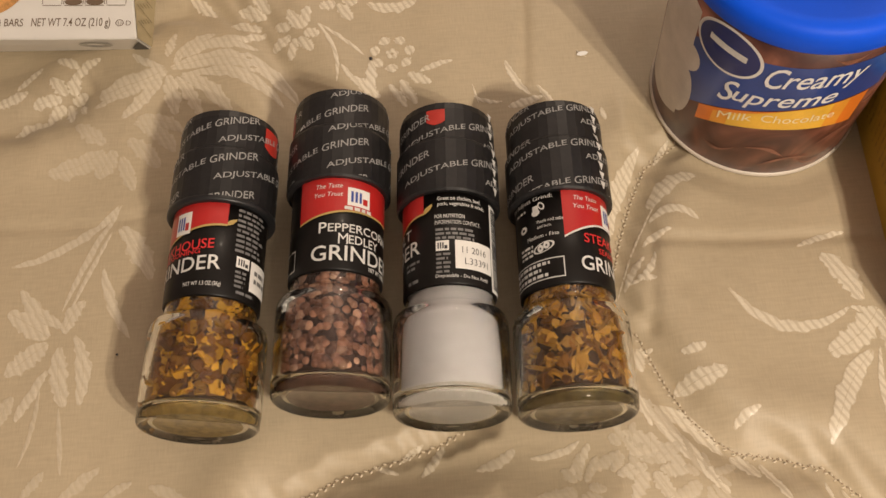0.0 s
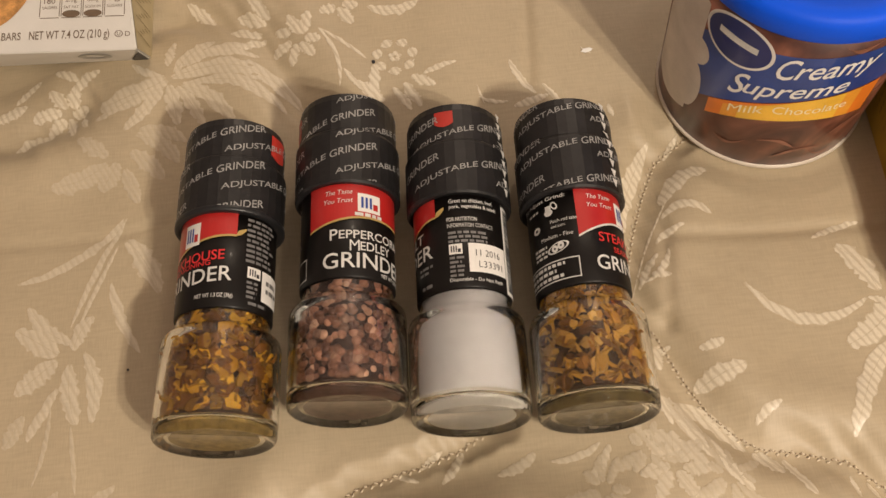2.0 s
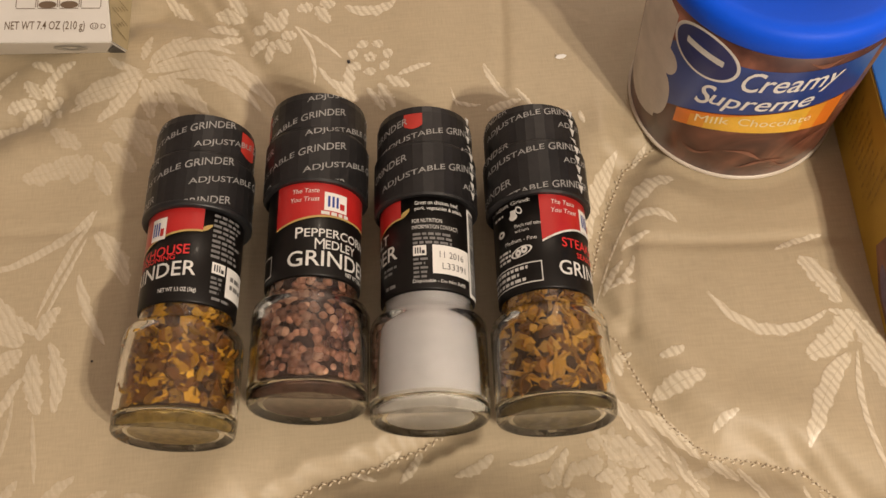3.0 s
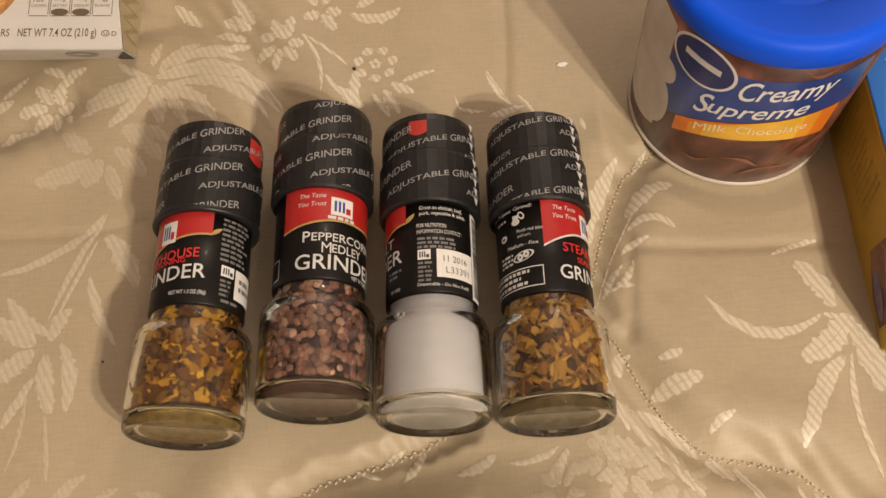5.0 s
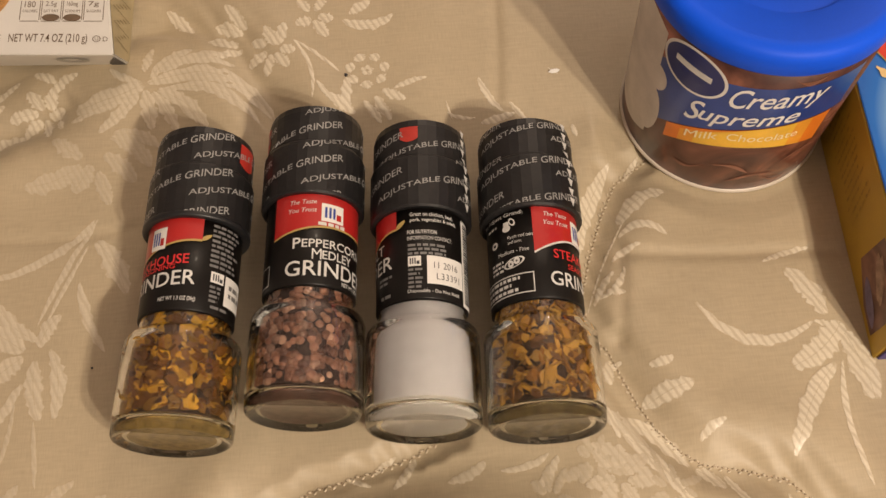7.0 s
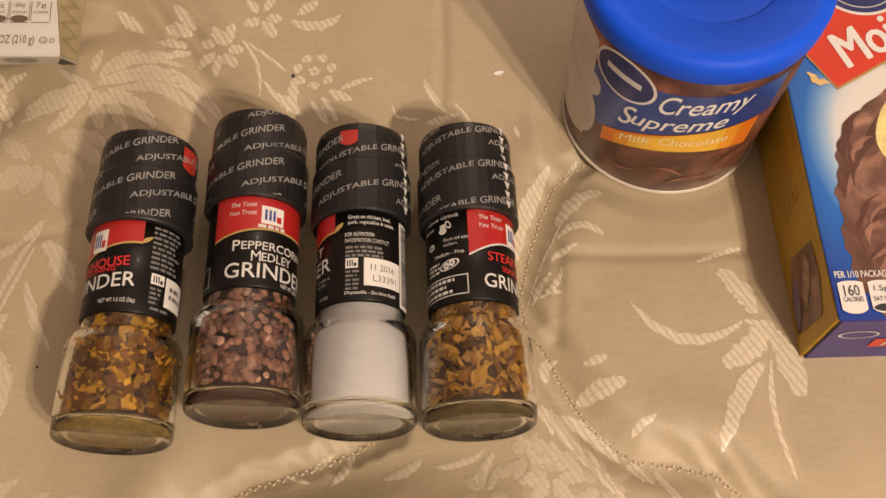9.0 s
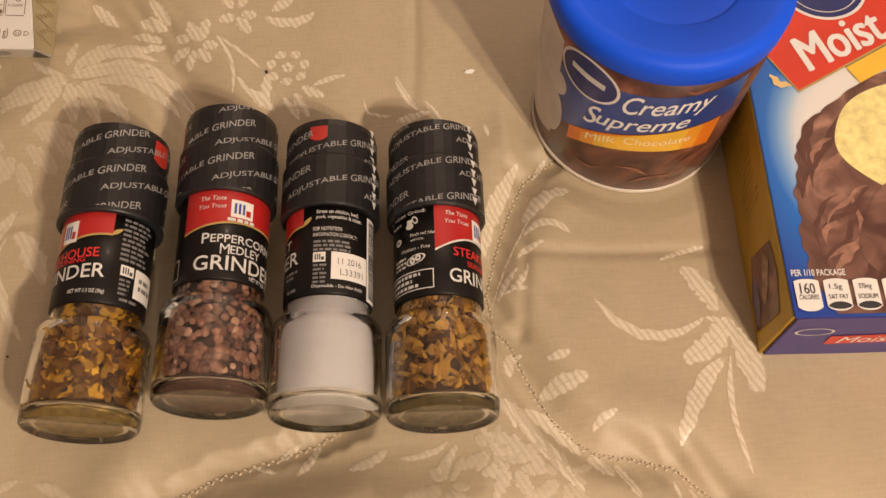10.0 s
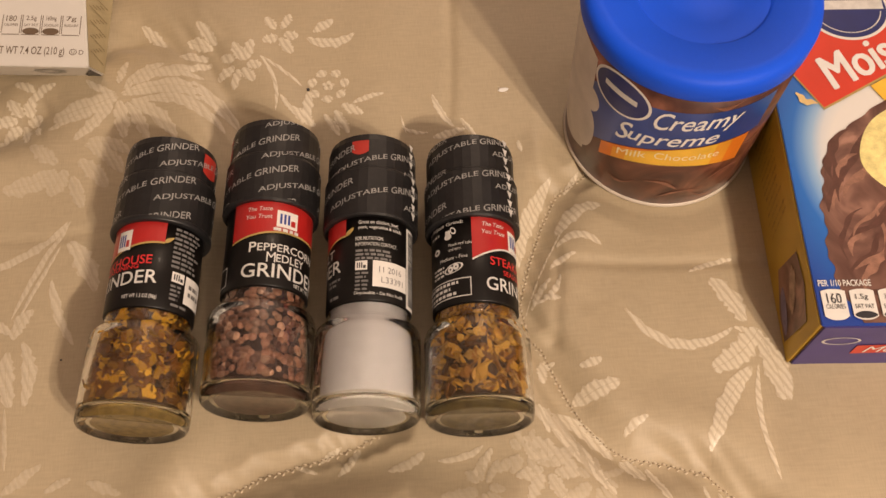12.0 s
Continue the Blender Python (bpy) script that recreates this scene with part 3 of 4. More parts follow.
for k, line in enumerate((SEAM_A, SEAM_B)):
    part("seam_stitching", stitching(line, random.Random(k), False), THREAD, BEDSPREAD, "ivory picot stitching")
    # Brown beads paint the shade in the holes between the stitches.
    part("seam_hole_shade", stitching(line, random.Random(k), True), NOTCH, BEDSPREAD, "brown beads painted as the shade in the picot seam's holes")

# ---- spice grinders ----
OUTER = [(0, 0.0009), (0.0168, 0.0007), (0.0178, 0.0002), (0.0186, 0.0), (0.0194, 0.0004), (0.0200, 0.0014), (0.0203, 0.0030), (0.0205, 0.0056), (0.0205, 0.0318), (0.0201, 0.0340), (0.0191, 0.0355), (0.0174, 0.0364), (0.0164, 0.0376), (0.0160, 0.0400), (0.0160, 0.046)]
INNER = [(0.0146, 0.046), (0.0146, 0.0375), (0.0156, 0.0352), (0.0170, 0.0335), (0.0178, 0.0312), (0.0178, 0.0072), (0.0170, 0.0052), (0.012, 0.0044), (0, 0.0044)]
FILL = [(0, 0.0052), (0.0162, 0.0054), (0.0168, 0.0072), (0.0171, 0.0310), (0.0163, 0.0330), (0.0148, 0.0350), (0.0140, 0.0375), (0.0140, 0.0455), (0, 0.0455)]
CORE = [(r * 0.94, s + (0.0004 if s < 0.005 else 0)) for r, s in FILL]
RL, RC, RN = 0.0168, 0.0193, 0.0183
STRETCH = [1.0]


def fill_radius(s):
    for (r0, s0), (r1, s1) in zip(FILL[1:], FILL[2:]):
        if s0 <= s <= s1 and s1 > s0:
            return r0 + (r1 - r0) * (s - s0) / (s1 - s0)
    return 0.0140


def faceted(profile, n):
    """A turned shape with flat sides."""
    bm = lathe(profile, n)
    for f in bm.faces:
        f.smooth = False
    return bm


def chip(bm, p, normal, long, wide, thick, rnd):
    """A flat, bent, irregular flake."""
    q = Vector(normal).to_track_quat("Z", "Y").to_matrix().to_4x4()
    m = Matrix.Translation(p) @ q @ Matrix.Rotation(rnd.uniform(0, 6.3), 4, "Z") @ Matrix.Rotation(rnd.gauss(0, 0.7), 4, "X")
    n = rnd.randint(6, 9)
    top, low = [], []
    for k in range(n):
        a = 2 * math.pi * k / n
        r = rnd.uniform(0.7, 1.15)
        x, y = long * r * math.cos(a), wide * r * math.sin(a)
        z = 0.25 * thick * math.sin(3 * x / long)
        top.append(bm.verts.new(m @ Vector((x, y, z + thick / 2))))
        low.append(bm.verts.new(m @ Vector((x * 0.9, y * 0.9, z - thick / 2))))
    bm.faces.new(top)
    bm.faces.new(low[::-1])
    for k in range(n):
        bm.faces.new((top[k], low[k], low[(k + 1) % n], top[(k + 1) % n]))


def spices(kind, rnd):
    bm = bmesh.new()
    for k in range({"pepper": 560, "house": 1000, "steak": 820}[kind]):
        s = rnd.uniform(0.0074, 0.0445)
        a = rnd.uniform(-2.3, 2.3)
        base = fill_radius(s)
        nor = Vector((math.sin(a), 0, math.cos(a)))
        if kind == "pepper":
            r = rnd.uniform(0.0016, 0.0022)
            p = nor * (base - r * rnd.uniform(0.85, 1.5) + 0.0003) + Vector((0, s, 0))
            bmesh.ops.create_icosphere(bm, subdivisions=2, radius=r, matrix=Matrix.Translation(p) @ Matrix.Diagonal((rnd.uniform(0.88, 1), rnd.uniform(0.9, 1.05), 1, 1)))
        else:
            p = nor * (base - rnd.uniform(0.0000, 0.0020)) + Vector((0, s, 0))
            if kind == "steak" and k % 4 == 0:
                chip(bm, p, nor, rnd.uniform(0.0032, 0.0055), rnd.uniform(0.0007, 0.0012), 0.0009, rnd)
            else:
                w = rnd.uniform(0.0010, 0.0027) if kind == "house" else rnd.uniform(0.0009, 0.0024)
                chip(bm, p, nor, w * rnd.uniform(1.0, 1.4), w, rnd.uniform(0.0005, 0.0012), rnd)
    if kind == "pepper":
        for f in bm.faces:
            f.smooth = True
    return bm


SETTLED = {"salt": SALT,
           "pepper": material("settled_pepper", (0.13, 0.068, 0.05), 0.7, spread=0.5, size=0.003),
           "house": material("settled_flakes", (0.36, 0.255, 0.08), 0.7, spread=0.5, size=0.003),
           "steak": material("settled_herbs", (0.16, 0.12, 0.045), 0.7, spread=0.5, size=0.003)}


def on(r, lift=0.00012):
    """Places (angle in metres of arc, along) on a cylinder round the jar's axis."""
    def place(u, v):
        a = u / r
        return ((r + lift) * math.sin(a), v * STRETCH[0], (r + lift) * math.cos(a))
    return place


def arc(degrees, r=RL):
    return math.radians(degrees) * r


def mm(v):
    return v / 1000


def word(text, phi, s, width, tall, slope=0.0, bold=0.0, end=False, r=RL, slant=0.0):
    """Writing round the jar: it starts (or ends) at the angle phi, its foot at s millimetres."""
    u = arc(phi, r) - (mm(width) if end else 0)
    return shifted(letters(text, mm(width), mm(tall), bold, slant), u, mm(s) - (slope * mm(width) if end else 0), slope)


def quad(phi0, phi1, s0, s1, r=RL):
    return sheet(arc(phi0, r), arc(phi1, r), mm(s0), mm(s1), 8, 2)


def emblem(label, phi0, phi1, s0, s1):
    """A white square with two plain coloured strokes in it."""
    sq = part("emblem", laid([quad(phi0, phi1, s0, s1)], on(RL, 0.0003)), PAPER, label, "white square emblem")
    d, h = phi1 - phi0, s1 - s0
    return [quad(phi0 + d * q0, phi0 + d * q1, s0 + h * 0.2, s0 + h * 0.8) for q0, q1 in ((0.14, 0.24), (0.32, 0.42), (0.5, 0.6))], quad(phi0 + d * 0.66, phi0 + d * 0.88, s0 + h * 0.16, s0 + h * 0.5)


def ribbon(phi0, phi1, low, top, tail=0.0):
    """The red panel with its curved foot, and the pale line beneath it."""
    red = sheet(arc(phi0), arc(phi1), low, mm(top), 36, 4)
    line = sheet(arc(phi0), arc(phi1), lambda u: low(u) - 0.0008, low, 36, 1)
    return red, line


def rise(phi_a, s_a, phi_b, s_b):
    """A foot line that bends from one height to another."""
    def low(u):
        t = min(1, max(0, (u - arc(phi_a)) / (arc(phi_b) - arc(phi_a))))
        return mm(s_a + (s_b - s_a) * math.sin(t * math.pi / 2))
    return low


def grinder(name, foot, head, size, lift, label, kind, fill, flakes, stretch, rim=False):
    STRETCH[0] = stretch
    yaw = -math.degrees(math.atan2(head[0] - foot[0], head[1] - foot[1]))
    top = thing(name, pose(foot[0], foot[1], lift + 0.0205 * size, -0.6, 0, yaw) @ Matrix.Scale(size, 4), label, "spice grinder", "spice grinders in a row")
    shell = lathe(OUTER + INNER, 144)
    for v in shell.verts:
        if 0.0003 < v.co.y < 0.002 and math.hypot(v.co.x, v.co.z) > 0.0185:
            wave = 1 + 0.012 * math.sin(48 * math.atan2(v.co.x, v.co.z))
            v.co.x, v.co.z = v.co.x * wave, v.co.z * wave
    body = part("glass_jar", shell, GLASS, top, "clear glass jar with a thick beaded foot")
    body.data.materials.append(FOOTGLASS)
    for f in body.data.polygons:
        f.material_index = 1 if f.center.y < 0.0045 else 0
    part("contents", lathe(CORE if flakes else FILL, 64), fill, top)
    part("settled_contents", lathe([(0, 0.0038), (0.0150, 0.0039), (0.0154, 0.0043), (0.0140, 0.0056), (0, 0.0056)], 64), SETTLED[kind], top, "contents seen through the glass foot")
    if flakes:
        part("spice", spices(kind, random.Random(7)), flakes, top)
    sleeve = part("label", lathe([(0.0140, 0.0418), (0.0165, 0.0418), (RL, 0.0423), (RL, 0.079), (0.0145, 0.0795)], 96), SLEEVE, top, "glossy black printed paper label")
    cap = part("cap", faceted([(0.0150, 0.0778), (0.0186, 0.0776), (RC, 0.0783), (RC, 0.0985), (RC - 0.0003, 0.0994), (RN, 0.1002), (RN, 0.1130), (0.0177, 0.1158), (0.0163, 0.1168), (0.0060, 0.1168), (0, 0.1164)], 32), CAP, top, "black cap in clear printed film")
    if rim:
        part("cap_rim", lathe([(0.0165, 0.0772), (0.0190, 0.0768), (RC + 0.0003, 0.0774), (RC + 0.0003, 0.0788), (RC - 0.0004, 0.0796)], 72), CAP_RIM, cap, "open black rim under the film")
    return top, sleeve, cap


def film_writing(cap, phi0, starts, slope, step, around):
    """The slanting rows of writing on the film, on the wide and the narrow part of the cap."""
    shapes = []
    for s in starts:
        for k in around:
            shapes.append(word("ADJUSTABLE", phi0 + step * k, s, 25.5, 3.0, slope, 0.004, r=RC))
            shapes.append(word("GRINDER", phi0 + step * k + 80, s + slope * 27.5, 17.6, 3.0, slope, 0.004, r=RC))

    def place(u, v):
        a, v = u / RC, v * STRETCH[0]
        r = RC if v < 0.0990 else (RC - (v - 0.0990) / 0.0018 * 0.001 if v < 0.1008 else (RN if v < 0.1130 else RN - (v - 0.1130) * 0.25))
        r += 0.0002
        return (r * math.sin(a), v, r * math.cos(a))
    kept = []
    for pts, faces in shapes:
        kept.append((pts, [f for f in faces if any(0.0786 < pts[k][1] * STRETCH[0] < 0.1158 for k in f)]))
    bm = laid(kept, place)
    for y, way in ((0.0786, -1), (0.1158, 1)):
        bmesh.ops.bisect_plane(bm, geom=bm.verts[:] + bm.edges[:] + bm.faces[:], plane_co=(0, y, 0), plane_no=(0, way, 0), clear_outer=True)
    part("film_lettering", bm, FILMPRINT, cap, "white lettering on the film")


def arrows(cap, phi):
    def place(u, v):
        a, r = u / RC, (RC if v < 0.1006 else RN) + 0.0003
        return (r * math.sin(a), v, r * math.cos(a))
    for k in range(9):
        s, u = 79.5 + 4.1 * k, arc(phi, RC)
        part("arrow", laid([([(u - 0.0016, mm(s + 3.5)), (u + 0.0016, mm(s + 3.5)), (u, mm(s))], [(0, 1, 2)])], place), PRINT, cap)


def tab(cap, phi, s, wide=9, tall=2.8):
    r, half = (RN if s > 99 else RC), math.radians(wide)
    foot = sheet(math.radians(phi) * r - half * r, math.radians(phi) * r + half * r, lambda u: mm(s - tall - 0.4 + 1.6 * ((u / r - math.radians(phi)) / half) ** 2), mm(s + tall), 8, 2)
    part("grind_tab", laid([foot], on(r, 0.0001)), TABRED, cap, "red adjuster tab under the film")


def put(parent, name, shapes, mat, lift=0.00025, label=""):
    return part(name, laid(shapes, on(RL, lift)), mat, parent, label)


def left_small_print(sleeve, rnd):
    put(sleeve, "small_print", bars(arc(-120), arc(-62), 0.077, 0.0026, 0.0011, 12, rnd), GREYPRINT)


rnd = random.Random(3)
# yellow herb flakes, label turned away to the left
jar, sleeve, cap = grinder("spice_grinder", (-0.0783, 0.1085), (-0.0705, 0.2235), 1.0, 0.0045, "glass spice grinder of yellow seasoning flakes lying on the bedspread", "house", HERBCORE, HERBS, 1.03, True)
red, line = ribbon(-120, 24, rise(-70, 60, 24, 67), 76)
put(sleeve, "red_panel", [red], RED)
put(sleeve, "gold_line", [line, sheet(arc(24), arc(35), lambda u: mm(66.6 + 2.4 * ((u - arc(24)) / arc(11)) ** 2), lambda u: mm(67.6 + 2.0 * ((u - arc(24)) / arc(11)) ** 0.5), 8, 1)], GOLD)
blue, dot = emblem(sleeve, -43, -20, 63.6, 72)
for stroke in blue:
    put(sleeve, "emblem_stroke", [stroke], INKBLUE, 0.0004)
put(sleeve, "emblem_dot", [dot], RED, 0.0004)
put(sleeve, "red_lettering", [word("STEAKHOUSE", 11.5, 57.6, 30, 3.7, 0.06, 0.012, True), word("SEASONING", -4, 55.6, 17, 1.8, 0.06, 0.01, True)], REDPRINT)
put(sleeve, "white_lettering", [word("GRINDER", 21, 50.0, 32, 5.4, 0.07, 0.008, True), word("NET WT 1.3 OZ (36g)", -20.5, 43.4, 12.9, 1.9, 0.02, 0.01)], PRINT)
put(sleeve, "small_print", bars(arc(36), arc(80), 0.0738, 0.0019, 0.001, 9, rnd) + bars(arc(39), arc(57), 0.0508, 0.0017, 0.0009, 4, rnd) + bars(arc(42), arc(80), 0.0436, 0.002, 0.001, 1, rnd), GREYPRINT)
blue, dot = emblem(sleeve, 39, 57, 52, 56)
for stroke in blue + [dot]:
    put(sleeve, "emblem_stroke", [stroke], INK, 0.0004)
put(sleeve, "date_label", [quad(59.7, 100, 45, 56)], PAPER, 0.0003, "blank white date panel")
put(sleeve, "date_print", bars(arc(66), arc(95), 0.053, 0.003, 0.0016, 2, rnd), GREYPRINT, 0.0005)
film_writing(cap, 3, (66.3, 81.8, 97.4, 113.0), 0.26, 86, (-2, -1, 0, 1))
tab(cap, 73, 105, 14, 4.6)

# peppercorn medley, label to the front
jar, sleeve, cap = grinder("spice_grinder", (-0.0345, 0.1155), (-0.028, 0.232), 1.01, 0.0, "glass spice grinder of mixed pink peppercorns lying on the bedspread", "pepper", PEPCORE, PEPPERS, 0.995)
red, line = ribbon(-41.5, 130, rise(-42, 61.2, 40, 65.6), 78)
put(sleeve, "red_panel", [red], RED)
put(sleeve, "gold_line", [line], GOLD)
blue, dot = emblem(sleeve, 19.5, 49, 67.3, 74.6)
for stroke in blue:
    put(sleeve, "emblem_stroke", [stroke], INKBLUE, 0.0004)
put(sleeve, "emblem_dot", [dot], RED, 0.0004)
put(sleeve, "slogan", [word("The Taste", -19, 73.6, 9.4, 1.8, 0.05, 0.0, slant=0.2), word("You Trust", -21, 70.2, 10.2, 1.8, 0.05, 0.0, slant=0.2)], PRINT, 0.0004)
put(sleeve, "brand_bar", bars(arc(16), arc(54), 0.0668, 0.002, 0.0013, 1, rnd), PRINT, 0.0004)
put(sleeve, "white_lettering", [word("P", -13.5, 56.0, 2.8, 4.2, 0.03, 0.008), word("EPPERCORN", -2.5, 56.4, 26.5, 3.3, 0.02, 0.008), word("M", 10, 51.8, 3.4, 4.2, 0.02, 0.008), word("EDLEY", 22.5, 52.2, 12.5, 3.3, 0.02, 0.008), word("GRINDER", -22, 45.2, 36, 5.9, 0.02, 0.008), word("NET WT 0.85 OZ", 50, 43.4, 12, 1.6, 0, 0.01)], PRINT)
left_small_print(sleeve, rnd)
put(sleeve, "contact_frame", [quad(-75, -48, 51.6, 52.0), quad(-75, -48, 44.0, 44.4), quad(-49, -48, 44.0, 52.0)], PRINT)
film_writing(cap, -5.5, (64.6, 80.0, 95.4, 110.9), 0.28, 86, (-2, -1, 0, 1))
tab(cap, -74, 107, 13, 5.2)

# white salt, back of the label to the front
jar, sleeve, cap = grinder("spice_grinder", (0.0065, 0.1075), (0.0125, 0.224), 0.995, 0.0, "glass grinder full of white sea salt lying on the bedspread", "salt", SALT, None, 0.98)
red, line = ribbon(-130, -29.5, rise(-90, 65, -29.5, 71.8), 79)
put(sleeve, "red_panel", [red], RED)
put(sleeve, "gold_line", [line, sheet(arc(-29.5), arc(-18), lambda u: mm(71.2 + 2.6 * ((u - arc(-29.5)) / arc(11.5)) ** 2), lambda u: mm(72.4 + 2.4 * ((u - arc(-29.5)) / arc(11.5)) ** 0.5), 8, 1)], GOLD)
put(sleeve, "white_lettering", [word("GRINDER", -35.5, 56.0, 36, 5.8, 0.03, 0.008, True), word("SEA SALT", -50, 63.4, 26, 4.0, 0.03, 0.008, True), word("Great on chicken, beef,", -11.6, 75.6, 16.4, 1.9, 0, 0.008), word("pork, vegetables & salads.", -11.6, 73.2, 18.2, 1.9, 0, 0.008), word("FOR NUTRITION", -15, 68.5, 10.6, 1.6, 0, 0.007), word("INFORMATION CONTACT:", -15, 66.0, 16.8, 1.6, 0, 0.007), word("Disposable - Do Not Refill", -14.8, 44.6, 19.5, 1.7, 0, 0.005)], PRINT)
put(sleeve, "small_print", bars(arc(-14.4), arc(42), 0.0644, 0.0017, 0.0010, 3, rnd) + bars(arc(-14), arc(4), 0.0545, 0.0017, 0.0009, 5, rnd) + bars(arc(-60), arc(-35), 0.0535, 0.002, 0.001, 2, rnd) + bars(arc(-56), arc(-30), 0.0462, 0.002, 0.0013, 1, rnd), GREYPRINT)
blue, dot = emblem(sleeve, -14.2, 1.5, 55.4, 59.4)
for stroke in blue + [dot]:
    put(sleeve, "emblem_stroke", [stroke], INK, 0.0004)
put(sleeve, "date_label", [quad(8.6, 60, 48.4, 59.6)], PAPER, 0.0003, "white panel with a stamped date")
put(sleeve, "date_print", [word("11 2016", 17, 54.6, 9.4, 2.5, 0, -0.012), word("L33391", 20, 50.2, 9.4, 2.5, 0, -0.012)], INK, 0.0005)
put(sleeve, "barcode", [quad(61, 84, 42.6, 78)], PAPER, 0.0003)
for k in range(30):
    put(sleeve, "barcode_bar", [quad(64, 82, 44 + 1.1 * k, 44.5 + 1.1 * k + rnd.uniform(0, 0.35))], INK, 0.0005)
film_writing(cap, -51.7, (66.6, 83.0, 99.5), 0.24, 98, (-1, 0, 1))
arrows(cap, 64)
tab(cap, -11, 111.5, 11, 3.2)

# onion and herb strips, label turned to the right
jar, sleeve, cap = grinder("spice_grinder", (0.0485, 0.104), (0.0533, 0.219), 0.998, 0.0, "glass spice grinder of dried onion strips lying on the bedspread", "steak", HERBCORE, ONION, 0.985)
red, line = ribbon(-3.5, 120, rise(-4, 60.6, 55, 66.6), 79)
put(sleeve, "red_panel", [red], RED)
put(sleeve, "gold_line", [line], PRINT)
blue, dot = emblem(sleeve, 51.5, 80, 66.6, 75.6)
for stroke in blue:
    put(sleeve, "emblem_stroke", [stroke], INKBLUE, 0.0004)
put(sleeve, "emblem_dot", [dot], RED, 0.0004)
put(sleeve, "slogan", [word("The Taste", 11, 75.0, 9.4, 1.8, 0.02, 0.0, slant=0.2), word("You Trust", 10, 71.6, 10.2, 1.8, 0.02, 0.0, slant=0.2)], PRINT, 0.0004)
put(sleeve, "red_lettering", [word("STEAKHOUSE", 19.7, 58.2, 30, 3.7, 0, 0.008), word("SEASONING", 39, 54.6, 17, 2.2, 0, 0.01)], REDPRINT)
put(sleeve, "white_lettering", [word("GRINDER", 13.3, 47.4, 31, 5.6, 0, 0.008), word("To Adjust Grind:", -84, 76.2, 20.5, 2.0, 0, 0.008), word("Pinch red tabs", -36, 67.2, 9.6, 1.3, 0, 0.0), word("and turn.", -36, 65.2, 5.4, 1.2, 0, 0.0), word("Medium - Fine", -52, 61.4, 12.4, 1.5, 0, 0.007)], PRINT)
for shape in (disc(arc(-37), mm(71.8), 0.0017, 0.0013), quad(-41, -33, 72.6, 74.6), disc(arc(-29), mm(74), 0.0011, 0.0018, turn=0.5, inner=0.6), disc(arc(-58), mm(67), 0.0018, 0.0014, inner=0.4), disc(arc(-30), mm(57.5), 0.0042, 0.0019, turn=0.25, inner=0.82), disc(arc(-34), mm(57.2), 0.0012, 0.0014, inner=0.3), disc(arc(-26), mm(58.0), 0.0012, 0.0014, inner=0.3)):
    put(sleeve, "icon", [shape], PRINT)
put(sleeve, "small_print", bars(arc(-72), arc(-45), 0.0745, 0.0017, 0.0009, 1, rnd) + bars(arc(-66), arc(-36), 0.0595, 0.0017, 0.0009, 3, rnd) + bars(arc(-84), arc(-10), 0.0517, 0.0022, 0.0012, 3, rnd), PRINT)
put(sleeve, "contact_frame", [quad(-94, -6, 52.4, 52.8), quad(-94, -7, 45.0, 45.4), quad(-7.4, -6.2, 45.0, 52.8)], PRINT)
film_writing(cap, -68, (75.0, 91.0, 107.0), 0.19, 96, (-1, 0, 1))
arrows(cap, 50)

# ---- frosting tub ----
TX, TY, TB, TK = 0.1407, 0.2425, 0.0413, 0.028
TUB = thing("frosting_tub", pose(TX, TY, -0.0012), "round tub of milk chocolate frosting with a blue plastic lid", "food tub")
can = part("tub_body", lathe([(0, 0.004), (TB - 0.003, 0.0035), (TB - 0.0022, 0.0008), (TB - 0.0006, 0.0008), (TB, 0.002), (TB + TK * 0.0865, 0.0865), (TB + 0.0005, 0.0865), (0, 0.0865)], 128, "z"), CHOC, TUB, "brown printed chocolate tub wall")
part("bottom_rim", lathe([(TB - 0.001, 0.0012), (TB + 0.0004, 0.0008), (TB + 0.0009, 0.0014), (TB + 0.0007, 0.0026), (TB - 0.0004, 0.0028)], 128, "z"), CLEARWALL, TUB, "pale rolled rim")
RT = 0.0444
part("lid", lathe([(RT - 0.0016, 0.0828), (RT - 0.0004, 0.0818), (RT, 0.0824), (RT + 0.0002, 0.0890), (RT - 0.0004, 0.0912), (RT - 0.0022, 0.0926), (RT - 0.0060, 0.0930), (RT - 0.0066, 0.0926), (0.0262, 0.0922), (0.0252, 0.0908), (0.0246, 0.0904), (0.0160, 0.0903), (0.0154, 0.0897), (0, 0.0896)], 128, "z"), LIDBLUE, TUB, "bright blue snap lid with stepped rings")


def on_tub(lift=0.0002):
    """Angle from the front in degrees and height in millimetres, on the tub's wall."""
    def place(u, v):
        r, a = TB + TK * mm(v) + lift, math.radians(u)
        return (r * math.sin(a), -r * math.cos(a), mm(v))
    return place


def tub_word(text, u0, u1, v0, v1, tall, bold, slant=0.0):
    pts, faces = letters(text, 1, 1, bold, slant)
    return [(u0 + (u1 - u0) * x, v0 + (v1 - v0) * x + tall * y) for x, y in pts], faces


def tub_part(name, shapes, mat, lift, label=""):
    return part(name, laid(shapes, on_tub(lift)), mat, can, label)


def band_low(u):
    return 32.0 + 20.5 * (1 - ((26 - u) / 82) ** 2) if u < 26 else 52.5


